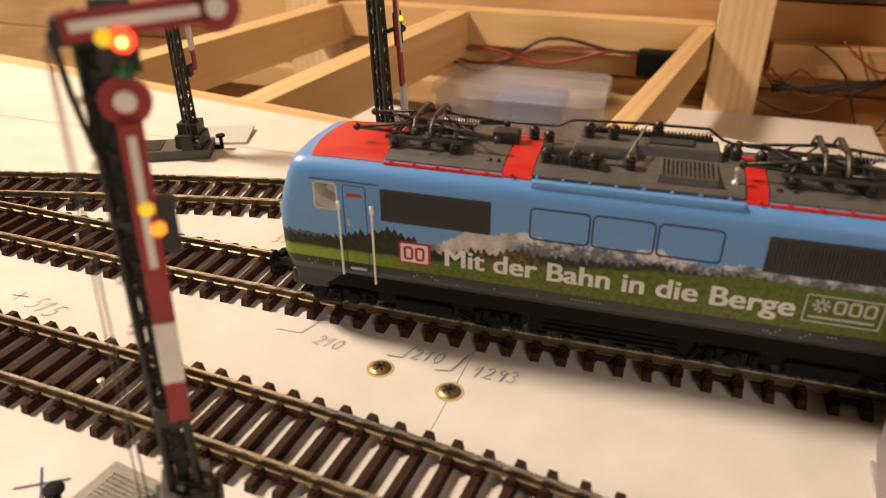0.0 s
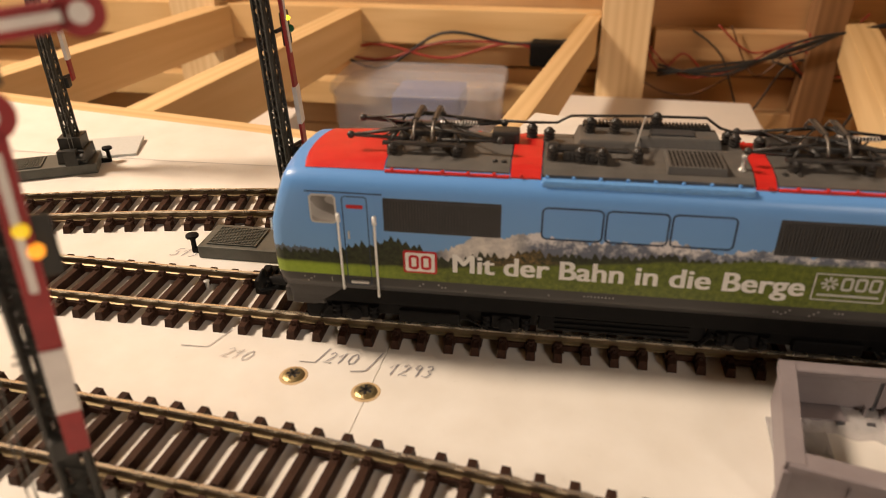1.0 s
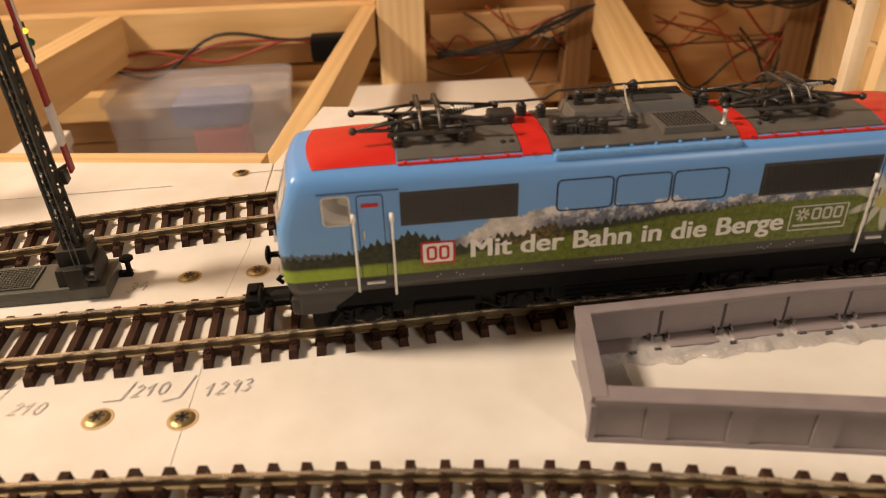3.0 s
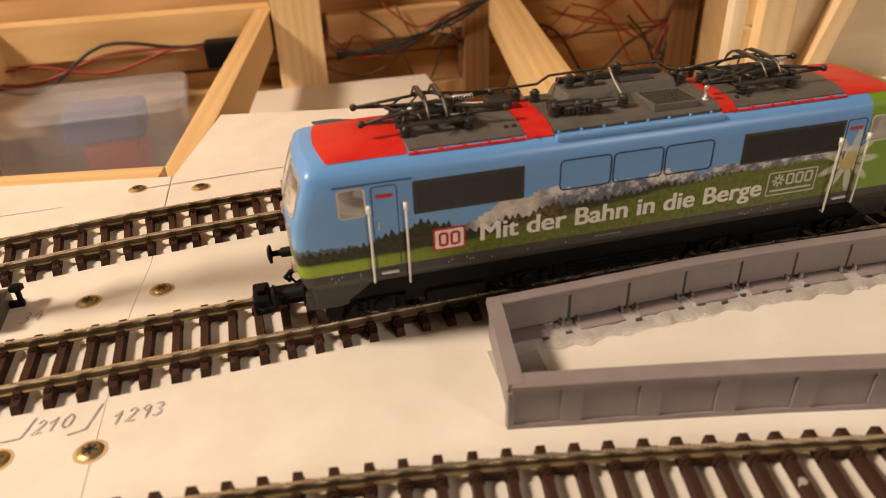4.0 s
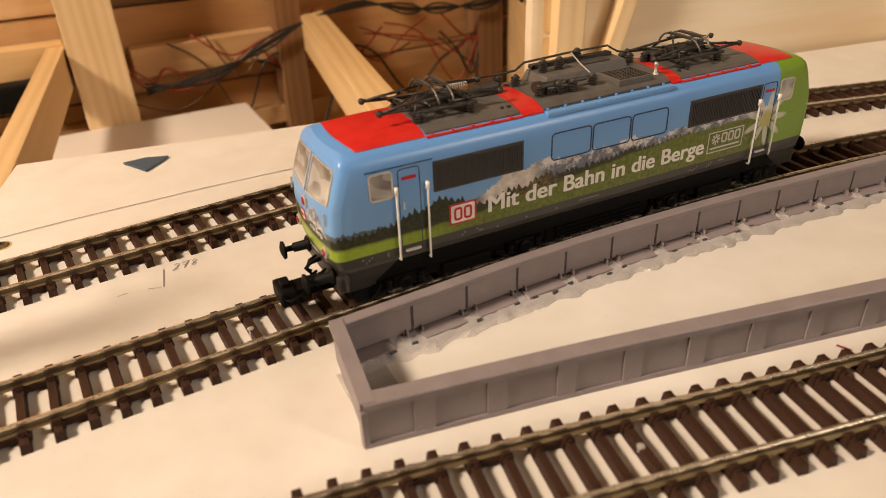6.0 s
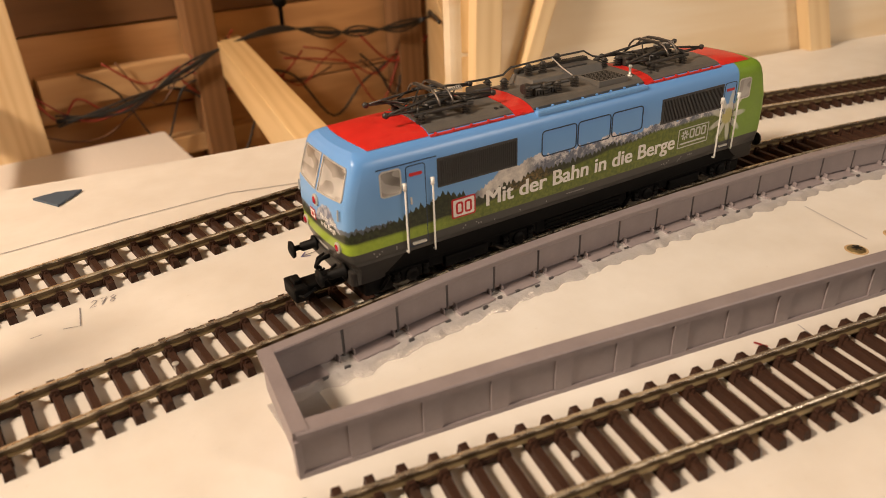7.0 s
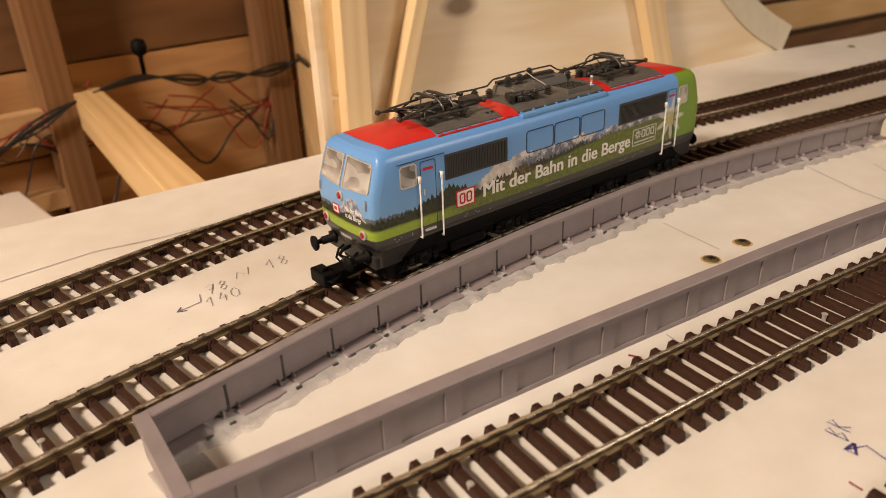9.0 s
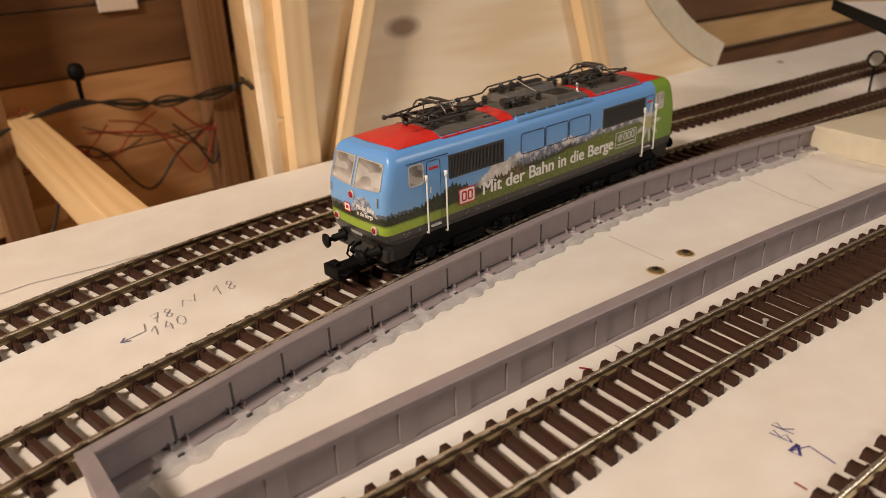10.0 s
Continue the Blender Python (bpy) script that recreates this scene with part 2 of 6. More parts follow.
M = dict(
    board=board_material(),
    board_edge=mottled("plywood_edge", (0.45, 0.30, 0.15), (0.62, 0.45, 0.25), 60, 0.7),
    sleeper=mottled("brown_sleeper_plastic", (0.020, 0.0085, 0.0055), (0.066, 0.031, 0.019), 900, 0.55, 0, 0.6, (1, 0.10, 1), 0.16, 0.0003),
    rail=mottled("nickel_silver_rail", (0.52, 0.46, 0.36), (0.70, 0.64, 0.53), 200, 0.27, 0.85, 0.1),
    rail_foot=mottled("brassy_rail_foot", (0.20, 0.15, 0.08), (0.34, 0.26, 0.14), 240, 0.42, 0.7, 0.1),
    rail_web=mottled("browned_rail_web", (0.10, 0.070, 0.038), (0.21, 0.15, 0.085), 260, 0.42, 0.5, 0.15),
    livery=livery_material(),
    skirt=mottled("dark_grey_skirt", (0.018, 0.017, 0.016), (0.028, 0.026, 0.025), 300, 0.45),
    red=mottled("red_roof_paint", (0.50, 0.015, 0.012), (0.64, 0.026, 0.020), 240, 0.38, 0, 0.1),
    roof_grey=mottled("warm_grey_roof_plastic", (0.080, 0.074, 0.067), (0.122, 0.113, 0.102), 220, 0.5, 0, 0.15),
    roof_dark=mottled("dark_roof_fitting", (0.018, 0.016, 0.015), (0.040, 0.036, 0.032), 300, 0.45),
    grille=mottled("anthracite_grille", (0.030, 0.030, 0.031), (0.052, 0.051, 0.052), 300, 0.5),
    black=mottled("black_plastic", (0.003, 0.003, 0.003), (0.007, 0.0065, 0.0065), 300, 0.6, 0, 0.2, (1, 1, 1), 0.12),
    wheel=mottled("burnished_wheel", (0.10, 0.09, 0.08), (0.2, 0.18, 0.15), 300, 0.35, 0.8),
    white=plain("white_print", (0.80, 0.79, 0.75), 0.4),
    cream=plain("pale_grey_print", (0.55, 0.56, 0.54), 0.45),
    dim_print=plain("faint_print", (0.24, 0.24, 0.23), 0.5),
    outline=plain("dark_blue_outline", (0.012, 0.028, 0.065), 0.4),
    db_red=plain("signal_red_print", (0.50, 0.012, 0.016), 0.35),
    pane=None,
    silver=mottled("silver_frame", (0.5, 0.49, 0.46), (0.66, 0.65, 0.62), 300, 0.32, 0.5),
    copper=plain("spring_steel", (0.16, 0.145, 0.13), 0.38, 0.7),
    mast=mottled("black_green_mast", (0.008, 0.008, 0.007), (0.024, 0.023, 0.018), 500, 0.5),
    base_grey=mottled("grey_green_base", (0.060, 0.060, 0.050), (0.10, 0.10, 0.085), 260, 0.5),
    base_light=mottled("pale_grey_plate", (0.22, 0.21, 0.18), (0.32, 0.30, 0.26), 260, 0.5),
    arm_red=mottled("dark_red_arm", (0.22, 0.012, 0.016), (0.33, 0.022, 0.025), 200, 0.42),
    arm_white=mottled("white_arm", (0.62, 0.58, 0.55), (0.75, 0.71, 0.68), 200, 0.45),
    red_glow=glow("lit_red_lens", (1.0, 0.05, 0.015), 3.5, (0.5, 0.03, 0.01)),
    hot_glow=glow("lit_lamp_heart", (1.0, 0.60, 0.12), 5, (0.5, 0.3, 0.1)),
    orange_glow=glow("lit_orange_lens", (1.0, 0.34, 0.03), 1.3, (0.5, 0.2, 0.01)),
    yellow_glow=glow("lit_yellow_lens", (1.0, 0.70, 0.03), 2.2, (0.5, 0.4, 0.01)),
    yellow_dim=glow("faintly_lit_yellow_lens", (1.0, 0.62, 0.03), 0.8, (0.42, 0.30, 0.01)),
    green_glass=plain("dark_green_lens", (0.008, 0.09, 0.035), 0.12),
    red_glass=plain("dark_red_lens", (0.35, 0.012, 0.03), 0.12),
    platform=mottled("grey_lilac_platform_plastic", (0.215, 0.182, 0.190), (0.285, 0.245, 0.250), 150, 0.5, 0, 0.12),
    platform_dark=mottled("platform_joint", (0.05, 0.047, 0.05), (0.08, 0.075, 0.08), 150, 0.6),
    pine=wood("pine_long", (0.58, 0.37, 0.16), (0.76, 0.55, 0.29), 1),
    pine_x=wood("pine_across", (0.58, 0.36, 0.15), (0.74, 0.51, 0.25), 0),
    pine_z=wood("pine_upright", (0.68, 0.48, 0.25), (0.85, 0.66, 0.40), 2),
    # Pine darkened for the shaded upper recess boards; the far brown timbers share it.
    plank=wood("shaded_brown_pine", (0.085, 0.038, 0.014), (0.18, 0.088, 0.035), 0, 40, 0.65, 26),
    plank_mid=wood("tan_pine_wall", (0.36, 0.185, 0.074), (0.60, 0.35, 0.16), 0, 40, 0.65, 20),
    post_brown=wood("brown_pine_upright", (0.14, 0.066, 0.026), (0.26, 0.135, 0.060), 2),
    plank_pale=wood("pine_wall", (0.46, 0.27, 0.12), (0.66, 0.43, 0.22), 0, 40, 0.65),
    panel=wood("pale_plywood_panel", (0.76, 0.60, 0.38), (0.94, 0.86, 0.70), 0, 38, 0.6, 14),
    cable=plain("black_cable", (0.015, 0.013, 0.012), 0.5),
    cable_red=plain("red_cable", (0.28, 0.03, 0.015), 0.5),
    cable_brown=plain("brown_cable", (0.12, 0.05, 0.02), 0.5),
    brass=mottled("brass_screw", (0.24, 0.18, 0.08), (0.44, 0.35, 0.18), 900, 0.40, 0.85, 0.2),
    pencil=plain("pencil_line", (0.27, 0.26, 0.28), 0.6),
    faint=plain("faint_pencil_line", (0.48, 0.45, 0.44), 0.6),
    ink=plain("blue_ink", (0.07, 0.06, 0.22), 0.6),
    slate=plain("blue_grey_card", (0.06, 0.09, 0.13), 0.6),
    paper=plain("pale_card", (0.72, 0.66, 0.60), 0.6),
    blue_box=plain("blue_plastic", (0.09, 0.14, 0.36), 0.4),
    red_box=plain("red_plastic", (0.48, 0.05, 0.05), 0.4),
    wall=mottled("cream_wall", (0.55, 0.45, 0.33), (0.62, 0.52, 0.40), 4, 0.8),
    floor=wood("floor_boards", (0.20, 0.12, 0.06), (0.30, 0.18, 0.09), 0, 6),
    cream_block=mottled("cream_styrene", (0.55, 0.50, 0.38), (0.66, 0.60, 0.47), 120, 0.35, 0, 0.1),
    glue=None,
)


def clear(name, colour, rough, alpha_like):
    n = Nodes(name)
    v = n.noise(n.coords(), 260, 4)
    n.bump(v, 1.0, 0.0007)
    n.b.inputs["Transmission Weight"].default_value = alpha_like
    n.b.inputs["IOR"].default_value = 1.35
    return n.done(colour, rough)


def cab_glass():
    """Opaque glass: a pale cab painted in, shaded darker from desk to roof."""
    n = Nodes("cab_glass")
    v = n.coords()
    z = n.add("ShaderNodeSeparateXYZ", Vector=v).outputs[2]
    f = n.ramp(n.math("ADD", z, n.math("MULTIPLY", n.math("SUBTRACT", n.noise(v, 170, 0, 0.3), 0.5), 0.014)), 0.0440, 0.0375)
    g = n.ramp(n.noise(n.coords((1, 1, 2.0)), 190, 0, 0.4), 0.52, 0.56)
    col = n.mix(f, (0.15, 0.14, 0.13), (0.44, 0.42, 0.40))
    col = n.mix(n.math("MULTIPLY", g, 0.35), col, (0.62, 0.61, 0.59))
    return n.done(col, 0.05, 0, 0.6)


M["pane"] = cab_glass()
M["glue"] = clear("hot_glue", (0.80, 0.77, 0.75), 0.12, 0.58)


def thin_plastic(name, colour, rough, see_through):
    """A thin milky sheet that lets part of the light straight through."""
    n = Nodes(name)
    n.done(colour, rough)
    clear_ = n.t.nodes.new("ShaderNodeBsdfTransparent")
    blend = n.t.nodes.new("ShaderNodeMixShader")
    haze = n.ramp(n.noise(n.coords(), 14, 3), 0.2, 0.8)
    n.put(blend.inputs[0], n.math("ADD", n.math("MULTIPLY", haze, 0.15), see_through - 0.07))
    n.t.links.new(n.b.outputs[0], blend.inputs[1])
    n.t.links.new(clear_.outputs[0], blend.inputs[2])
    n.t.links.new(blend.outputs[0], n.t.nodes["Material Output"].inputs[0])
    return n.m


M["tub"] = thin_plastic("milky_tub", (0.68, 0.68, 0.73), 0.25, 0.74)

# ------------------------------------------------------------------ mesh helpers
def part(name, bm, mat, parent=None, label="", smooth=False):
    """Link a bmesh as one mesh object under a thing or a part."""
    me = bpy.data.meshes.new(name)
    if smooth:
        for f in bm.faces:
            f.smooth = True
    bm.to_mesh(me)
    bm.free()
    for m in (mat if isinstance(mat, (list, tuple)) else [mat]):
        me.materials.append(m)
    ob = new(name, me)
    if parent is not None:
        ob.parent = parent
    if label:
        ob["label"] = label
    return ob


def thing(name, label, category, group="", kind="", at=None):
    ob = new(name)
    ob.empty_display_size = 0.01
    if at is not None:
        ob.matrix_basis = at
    return tagged(ob, label, category, group, kind)


def box(bm, x0, x1, y0, y1, z0, z1, bevel=0.0, m=None, taper=0.0):
    """A box between two corners, its top drawn in by taper, its edges bevelled."""
    vs = [bm.verts.new((x, y, z)) for z, k in ((z0, 0), (z1, taper)) for x, y in
          ((x0 + k, y0 + k), (x1 - k, y0 + k), (x1 - k, y1 - k), (x0 + k, y1 - k))]
    fs = [bm.faces.new([vs[i] for i in q]) for q in ((3, 2, 1, 0), (4, 5, 6, 7), (0, 1, 5, 4), (1, 2, 6, 5), (2, 3, 7, 6), (3, 0, 4, 7))]
    if bevel:
        es = list({e for f in fs for e in f.edges})
        r = bmesh.ops.bevel(bm, geom=es, offset=bevel, segments=2, profile=0.6, affect="EDGES")
        vs = list({v for f in r["faces"] for v in f.verts} | {v for v in vs if v.is_valid})
    if m is not None:
        bmesh.ops.transform(bm, matrix=m, verts=vs)
    return vs


def rod(bm, a, b, r, n=8, r2=None, caps=True):
    """A round bar from a to b."""
    a, b = Vector(a), Vector(b)
    q = (b - a).to_track_quat("Z", "Y").to_matrix()
    rings = []
    for p, rr in ((a, r), (b, r if r2 is None else r2)):
        rings.append([bm.verts.new(p + q @ Vector((rr * math.cos(k * math.tau / n), rr * math.sin(k * math.tau / n), 0))) for k in range(n)])
    for k in range(n):
        bm.faces.new((rings[0][k], rings[0][(k + 1) % n], rings[1][(k + 1) % n], rings[1][k]))
    if caps:
        bm.faces.new(rings[0][::-1])
        bm.faces.new(rings[1])


def lathe(bm, profile, n=14, m=Matrix()):
    """A turned solid from rows of (radius, height)."""
    rings = [[bm.verts.new(m @ Vector((max(r, 1e-6) * math.cos(k * math.tau / n), max(r, 1e-6) * math.sin(k * math.tau / n), z))) for k in range(n)] for r, z in profile]
    for a, b in zip(rings, rings[1:]):
        for k in range(n):
            bm.faces.new((a[k], a[(k + 1) % n], b[(k + 1) % n], b[k]))
    bm.faces.new(rings[0][::-1])
    bm.faces.new(rings[-1])


def tube(bm, pts, r, n=6):
    """A bent round bar through the points."""
    pts = [Vector(p) for p in pts]
    rings = []
    for i, p in enumerate(pts):
        d = (pts[min(i + 1, len(pts) - 1)] - pts[max(i - 1, 0)]).normalized()
        q = d.to_track_quat("Z", "Y").to_matrix()
        rings.append([bm.verts.new(p + q @ Vector((r * math.cos(k * math.tau / n), r * math.sin(k * math.tau / n), 0))) for k in range(n)])
    for a, b in zip(rings, rings[1:]):
        o = min(range(n), key=lambda s: sum((a[k].co - b[(k + s) % n].co).length for k in range(n)))
        for k in range(n):
            bm.faces.new((a[k], a[(k + 1) % n], b[(k + 1 + o) % n], b[(k + o) % n]))
    bm.faces.new(rings[0][::-1])
    bm.faces.new(rings[-1])


def round_rect(w, h, r, n=4):
    """Corner points of a rounded rectangle about the origin."""
    out = []
    for cx, cy, a0 in ((w / 2 - r, h / 2 - r, 0), (-w / 2 + r, h / 2 - r, 90), (-w / 2 + r, -h / 2 + r, 180), (w / 2 - r, -h / 2 + r, 270)):
        for k in range(n + 1):
            a = radians(a0 + 90 * k / n)
            out.append((cx + r * math.cos(a), cy + r * math.sin(a)))
    return out


def spline(knots, step=0.004, start=0.0):
    """A smooth line through (x, y) knots, as evenly spaced points with headings."""
    p = [Vector((a, b, 0)) for a, b in knots]
    dense = []
    for i in range(len(p) - 1):
        p0, p1, p2, p3 = p[max(i - 1, 0)], p[i], p[i + 1], p[min(i + 2, len(p) - 1)]
        k = (p2 - p1).length
        m1 = (p2 - p0) / max((p2 - p0).length, 1e-9) * k
        m2 = (p3 - p1) / max((p3 - p1).length, 1e-9) * k
        for s in range(40):
            t = s / 40
            dense.append((2 * t**3 - 3 * t**2 + 1) * p1 + (t**3 - 2 * t**2 + t) * m1 + (-2 * t**3 + 3 * t**2) * p2 + (t**3 - t**2) * m2)
    dense.append(p[-1])
    out, run, want = [], 0.0, start
    for a, b in zip(dense, dense[1:]):
        d = (b - a).length
        while want <= run + d and d > 0:
            q = a + (b - a) * ((want - run) / d)
            out.append((q.x, q.y, math.atan2(b.y - a.y, b.x - a.x)))
            want += step
        run += d
    return out


def sweep(bm, line, shape, cap=True):
    """A profile of (side, height) points carried along a ground line."""
    rings = [[bm.verts.new((x - s * math.sin(a), y + s * math.cos(a), z)) for s, z in shape] for x, y, a in line]
    n = len(shape)
    for a, b in zip(rings, rings[1:]):
        for k in range(n):
            bm.faces.new((a[k], b[k], b[(k + 1) % n], a[(k + 1) % n]))
    if cap:
        bm.faces.new(rings[0])
        bm.faces.new(rings[-1][::-1])


def offset_line(line, d):
    return [(x - d * math.sin(a), y + d * math.cos(a), a) for x, y, a in line]


# ------------------------------------------------------------------ room and benchwork
def slab(name, outline, z0, z1, mats, label):
    bm = bmesh.new()
    lo, hi = [bm.verts.new((x, y, z0)) for x, y in outline], [bm.verts.new((x, y, z1)) for x, y in outline]
    bm.faces.new(hi)
    bm.faces.new(lo[::-1])
    for k in range(len(outline)):
        j = (k + 1) % len(outline)
        f = bm.faces.new((lo[k], lo[j], hi[j], hi[k]))
        f.material_index = 1
    es = [e for e in bm.edges if all(abs(v.co.z - z1) < 1e-6 for v in e.verts)]
    bmesh.ops.bevel(bm, geom=es, offset=0.0004, segments=1, affect="EDGES")
    bmesh.ops.recalc_face_normals(bm, faces=bm.faces)
    return tagged(part(name, bm, mats), label, "tabletop", kind="structure")


slab("tabletop_west", [(-0.01025, -0.55), (0.00145, 0.0500), (0.00425, 0.0760), (0.00545, 0.1405), (-0.0977, 0.1573), (-0.36, 0.195), (-1.2, 0.33), (-1.2, -0.55)],
     -0.010, 0, [M["board"], M["board_edge"]], "white primed plywood layout board with pencil marks")
slab("tabletop_east", [(-0.0101, -0.55), (1.4, -0.55), (1.4, -0.065), (0.7466, 0.069), (0.6084, 0.1100), (0.2858, 0.1615), (0.1314, 0.1843), (0.0215, 0.2045), (0.0056, 0.1405), (0.0044, 0.0760), (0.0016, 0.0500)],
     -0.010, 0, [M["board"], M["board_edge"]], "white primed plywood layout board with a straight sawn edge")


def beam(name, a, b, width, z0, z1, mat, label, kind="", parent=None):
    """A squared timber that runs from a to b."""
    ax, ay = a
    bx, by = b
    length = math.hypot(bx - ax, by - ay)
    bm = bmesh.new()
    box(bm, -width / 2, width / 2, 0, length, z0, z1, 0.0007)
    ob = part(name, bm, mat, parent)
    ob.matrix_basis = pose(ax, ay, 0, 0, 0, math.degrees(math.atan2(-(bx - ax), by - ay)))
    return tagged(ob, label, "timber", "benchwork timbers", kind) if parent is None else ob


JOIST = "pale pine joist of the open benchwork frame"
beam("joist", (-0.335, 0.190), (-0.283, 0.500), 0.020, -0.046, -0.0115, M["pine"], JOIST)
beam("joist", (-0.196, 0.170), (-0.160, 0.505), 0.019, -0.048, -0.0115, M["pine"], JOIST)
beam("joist", (-0.001, 0.150), (0.0475, 0.498), 0.0125, -0.040, -0.0115, M["pine"], JOIST)
beam("joist", (0.184, 0.150), (0.2480, 0.498), 0.021, -0.040, -0.0115, M["pine"], JOIST)
beam("edge_batten", (-0.0005, 0.1515), (-0.62, 0.2475), 0.0155, -0.034, -0.0030, M["pine"], "pale pine batten along the back of the board")

# back wall of boards, in planks
back_wall = thing("wall_north", "wall of orange-brown pine boards behind the benchwork", "wall", kind="structure")
random.seed(4)
z = -0.42
while z < 0.60:
    hgt = random.choice((0.055, 0.062, 0.07))
    # Recess boards take darker pine, upper ones darkest: the recess's shade put into colour.
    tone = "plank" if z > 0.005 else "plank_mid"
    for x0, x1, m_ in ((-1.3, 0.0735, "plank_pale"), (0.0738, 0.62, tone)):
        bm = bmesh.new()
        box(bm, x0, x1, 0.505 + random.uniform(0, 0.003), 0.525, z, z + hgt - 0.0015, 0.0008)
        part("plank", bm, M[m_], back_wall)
    z += hgt

west_post = thing("post", "squared pine post against the board wall", "timber", "wall posts")
bm = bmesh.new()
box(bm, 0.052, 0.090, 0.465, 0.504, -0.42, 0.5, 0.001)
part("shaft", bm, M["pine_z"], west_post)
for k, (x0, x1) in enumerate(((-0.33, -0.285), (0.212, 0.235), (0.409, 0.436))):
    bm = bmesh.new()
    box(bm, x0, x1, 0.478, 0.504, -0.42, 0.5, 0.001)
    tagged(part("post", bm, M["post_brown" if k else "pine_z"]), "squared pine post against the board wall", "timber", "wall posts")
for zz, hh in ((-0.040, 0.030), (-0.098, 0.022)):
    bm = bmesh.new()
    box(bm, -0.62, 0.051, 0.486, 0.504, zz, zz + hh, 0.001)
    tagged(part("wall_batten", bm, M["pine_x"]), "horizontal pine batten screwed to the board wall", "timber", "wall battens")
    bm = bmesh.new()
    box(bm, 0.096, 0.261, 0.489, 0.504, zz - 0.006, zz + hh - 0.012, 0.001)
    tagged(part("wall_batten", bm, M["plank_pale"]), "horizontal pine batten screwed to the board wall", "timber", "wall battens")

bm = bmesh.new()
box(bm, 0.333, 0.367, 0.5025, 0.5045, 0.0565, 0.0860, 0.0002)
tagged(part("paper_tag", bm, M["paper"]), "small pale paper tag pinned to the board wall", "paper tag")

# return wall that runs from the back wall to the plywood panel
side_wall = thing("wall_east", "return wall of pine boards beside the recess", "wall", kind="structure")
for k in range(9):
    bm = bmesh.new()
    box(bm, 0, 0.012, 0, 0.372, -0.40 + k * 0.085, -0.40 + k * 0.085 + 0.0835, 0.0008)
    ob = part("plank", bm, M["pine"], side_wall)
    ob.matrix_basis = pose(0.265, 0.178, 0, 0, 0, -30.5)

# pale panel that stands behind the board's edge, with its battens and its curved end
PANEL = Matrix.Translation((0.2600, 0.1720, 0)) @ pose(0, 0, 0, 0, 0, math.degrees(math.atan2(-0.093, 0.461)))
panel = thing("plywood_panel", "pale knotty plywood panel with a curved sawn end", "panel", at=PANEL)
bm = bmesh.new()
curve = [(0, -0.2), (0.420, -0.2), (0.396, -0.002)] + [(0.395 - dx, 0.293 * dx + 3.27 * dx * dx) for dx in [0.012 * k for k in range(1, 15)]] + [(0.218, 0.20), (0.212, 0.36), (0, 0.36)]
lo, hi = [bm.verts.new((x, 0.006, zz)) for x, zz in curve], [bm.verts.new((x, 0.014, zz)) for x, zz in curve]
bm.faces.new(lo)
bm.faces.new(hi[::-1])
for k in range(len(curve)):
    j = (k + 1) % len(curve)
    bm.faces.new((lo[j], lo[k], hi[k], hi[j]))
bmesh.ops.recalc_face_normals(bm, faces=bm.faces)
part("sheet", bm, M["panel"], panel)
for x0, w, lean in ((0.0090, 0.0150, 1.3), (0.0335, 0.0082, 17), (0.2424, 0.0165, -20)):
    bm = bmesh.new()
    box(bm, 0, w, -0.004, 0.0055, -0.010, 0.36, 0.0008)
    ob = part("batten", bm, M["pine_z"], panel)
    ob.matrix_basis = pose(x0, 0, 0.002, 0, lean, 0)
bm = bmesh.new()
rim = [(x, zz) for x, zz in curve[2:-3]]
rows = []
for k, (xa, za) in enumerate(rim):
    (x0, z0), (x1, z1) = rim[max(k - 1, 0)], rim[min(k + 1, len(rim) - 1)]
    d_ = Vector((z1 - z0, x0 - x1)).normalized() * 0.021
    rows.append([bm.verts.new((xa + o * d_.x, yy, za + o * d_.y)) for o, yy in ((0, 0.0045), (1, 0.0045), (1, 0.016), (0, 0.016))])
for p_, q_ in zip(rows, rows[1:]):
    for k in range(4):
        bm.faces.new((p_[k], p_[(k + 1) % 4], q_[(k + 1) % 4], q_[k]))
bm.faces.new(rows[0])
bm.faces.new(rows[-1][::-1])
bmesh.ops.recalc_face_normals(bm, faces=bm.faces)
part("rim", bm, M["cream_block"], panel, "whitish bent edging")

# shell of the attic room
bm = bmesh.new()
box(bm, -2.6, 3.0, -2.6, 1.6, -0.92, -0.90)
tagged(part("floor", bm, M["floor"]), "brown wooden floor below the layout", "floor", kind="structure")
bm = bmesh.new()
box(bm, -2.6, 3.0, -2.6, 1.6, 1.55, 1.57)
tagged(part("ceiling", bm, M["wall"]), "cream ceiling", "ceiling", kind="structure")
for nm, q in (("wall_south", (-2.6, 3.0, -2.62, -2.6)), ("wall_west", (-2.62, -2.6, -2.6, 1.6)), ("wall_far", (3.0, 3.02, -2.6, 1.6)), ("wall_rear", (-2.6, 3.0, 1.6, 1.62))):
    bm = bmesh.new()
    box(bm, *q, -0.90, 1.55)
    tagged(part(nm, bm, M["wall"]), "cream attic wall", "wall", kind="structure")
# brown timbers beyond the panel's curved end
for k, (zz, hh, m_) in enumerate(((-0.070, 0.050, "plank"), (-0.012, 0.028, "pine_x"), (0.020, 0.05, "plank"), (0.085, 0.30, "plank"))):
    bm = bmesh.new()
    box(bm, 0.0, 0.95, 0.0, 0.02, zz, zz + hh, 0.001)
    ob = tagged(part("rafter", bm, M[m_]), "brown timber beyond the plywood panel", "timber", "far timbers")
    ob.matrix_basis = pose(0.60, 0.205 - 0.004 * k, 0, 0, 0, -11)

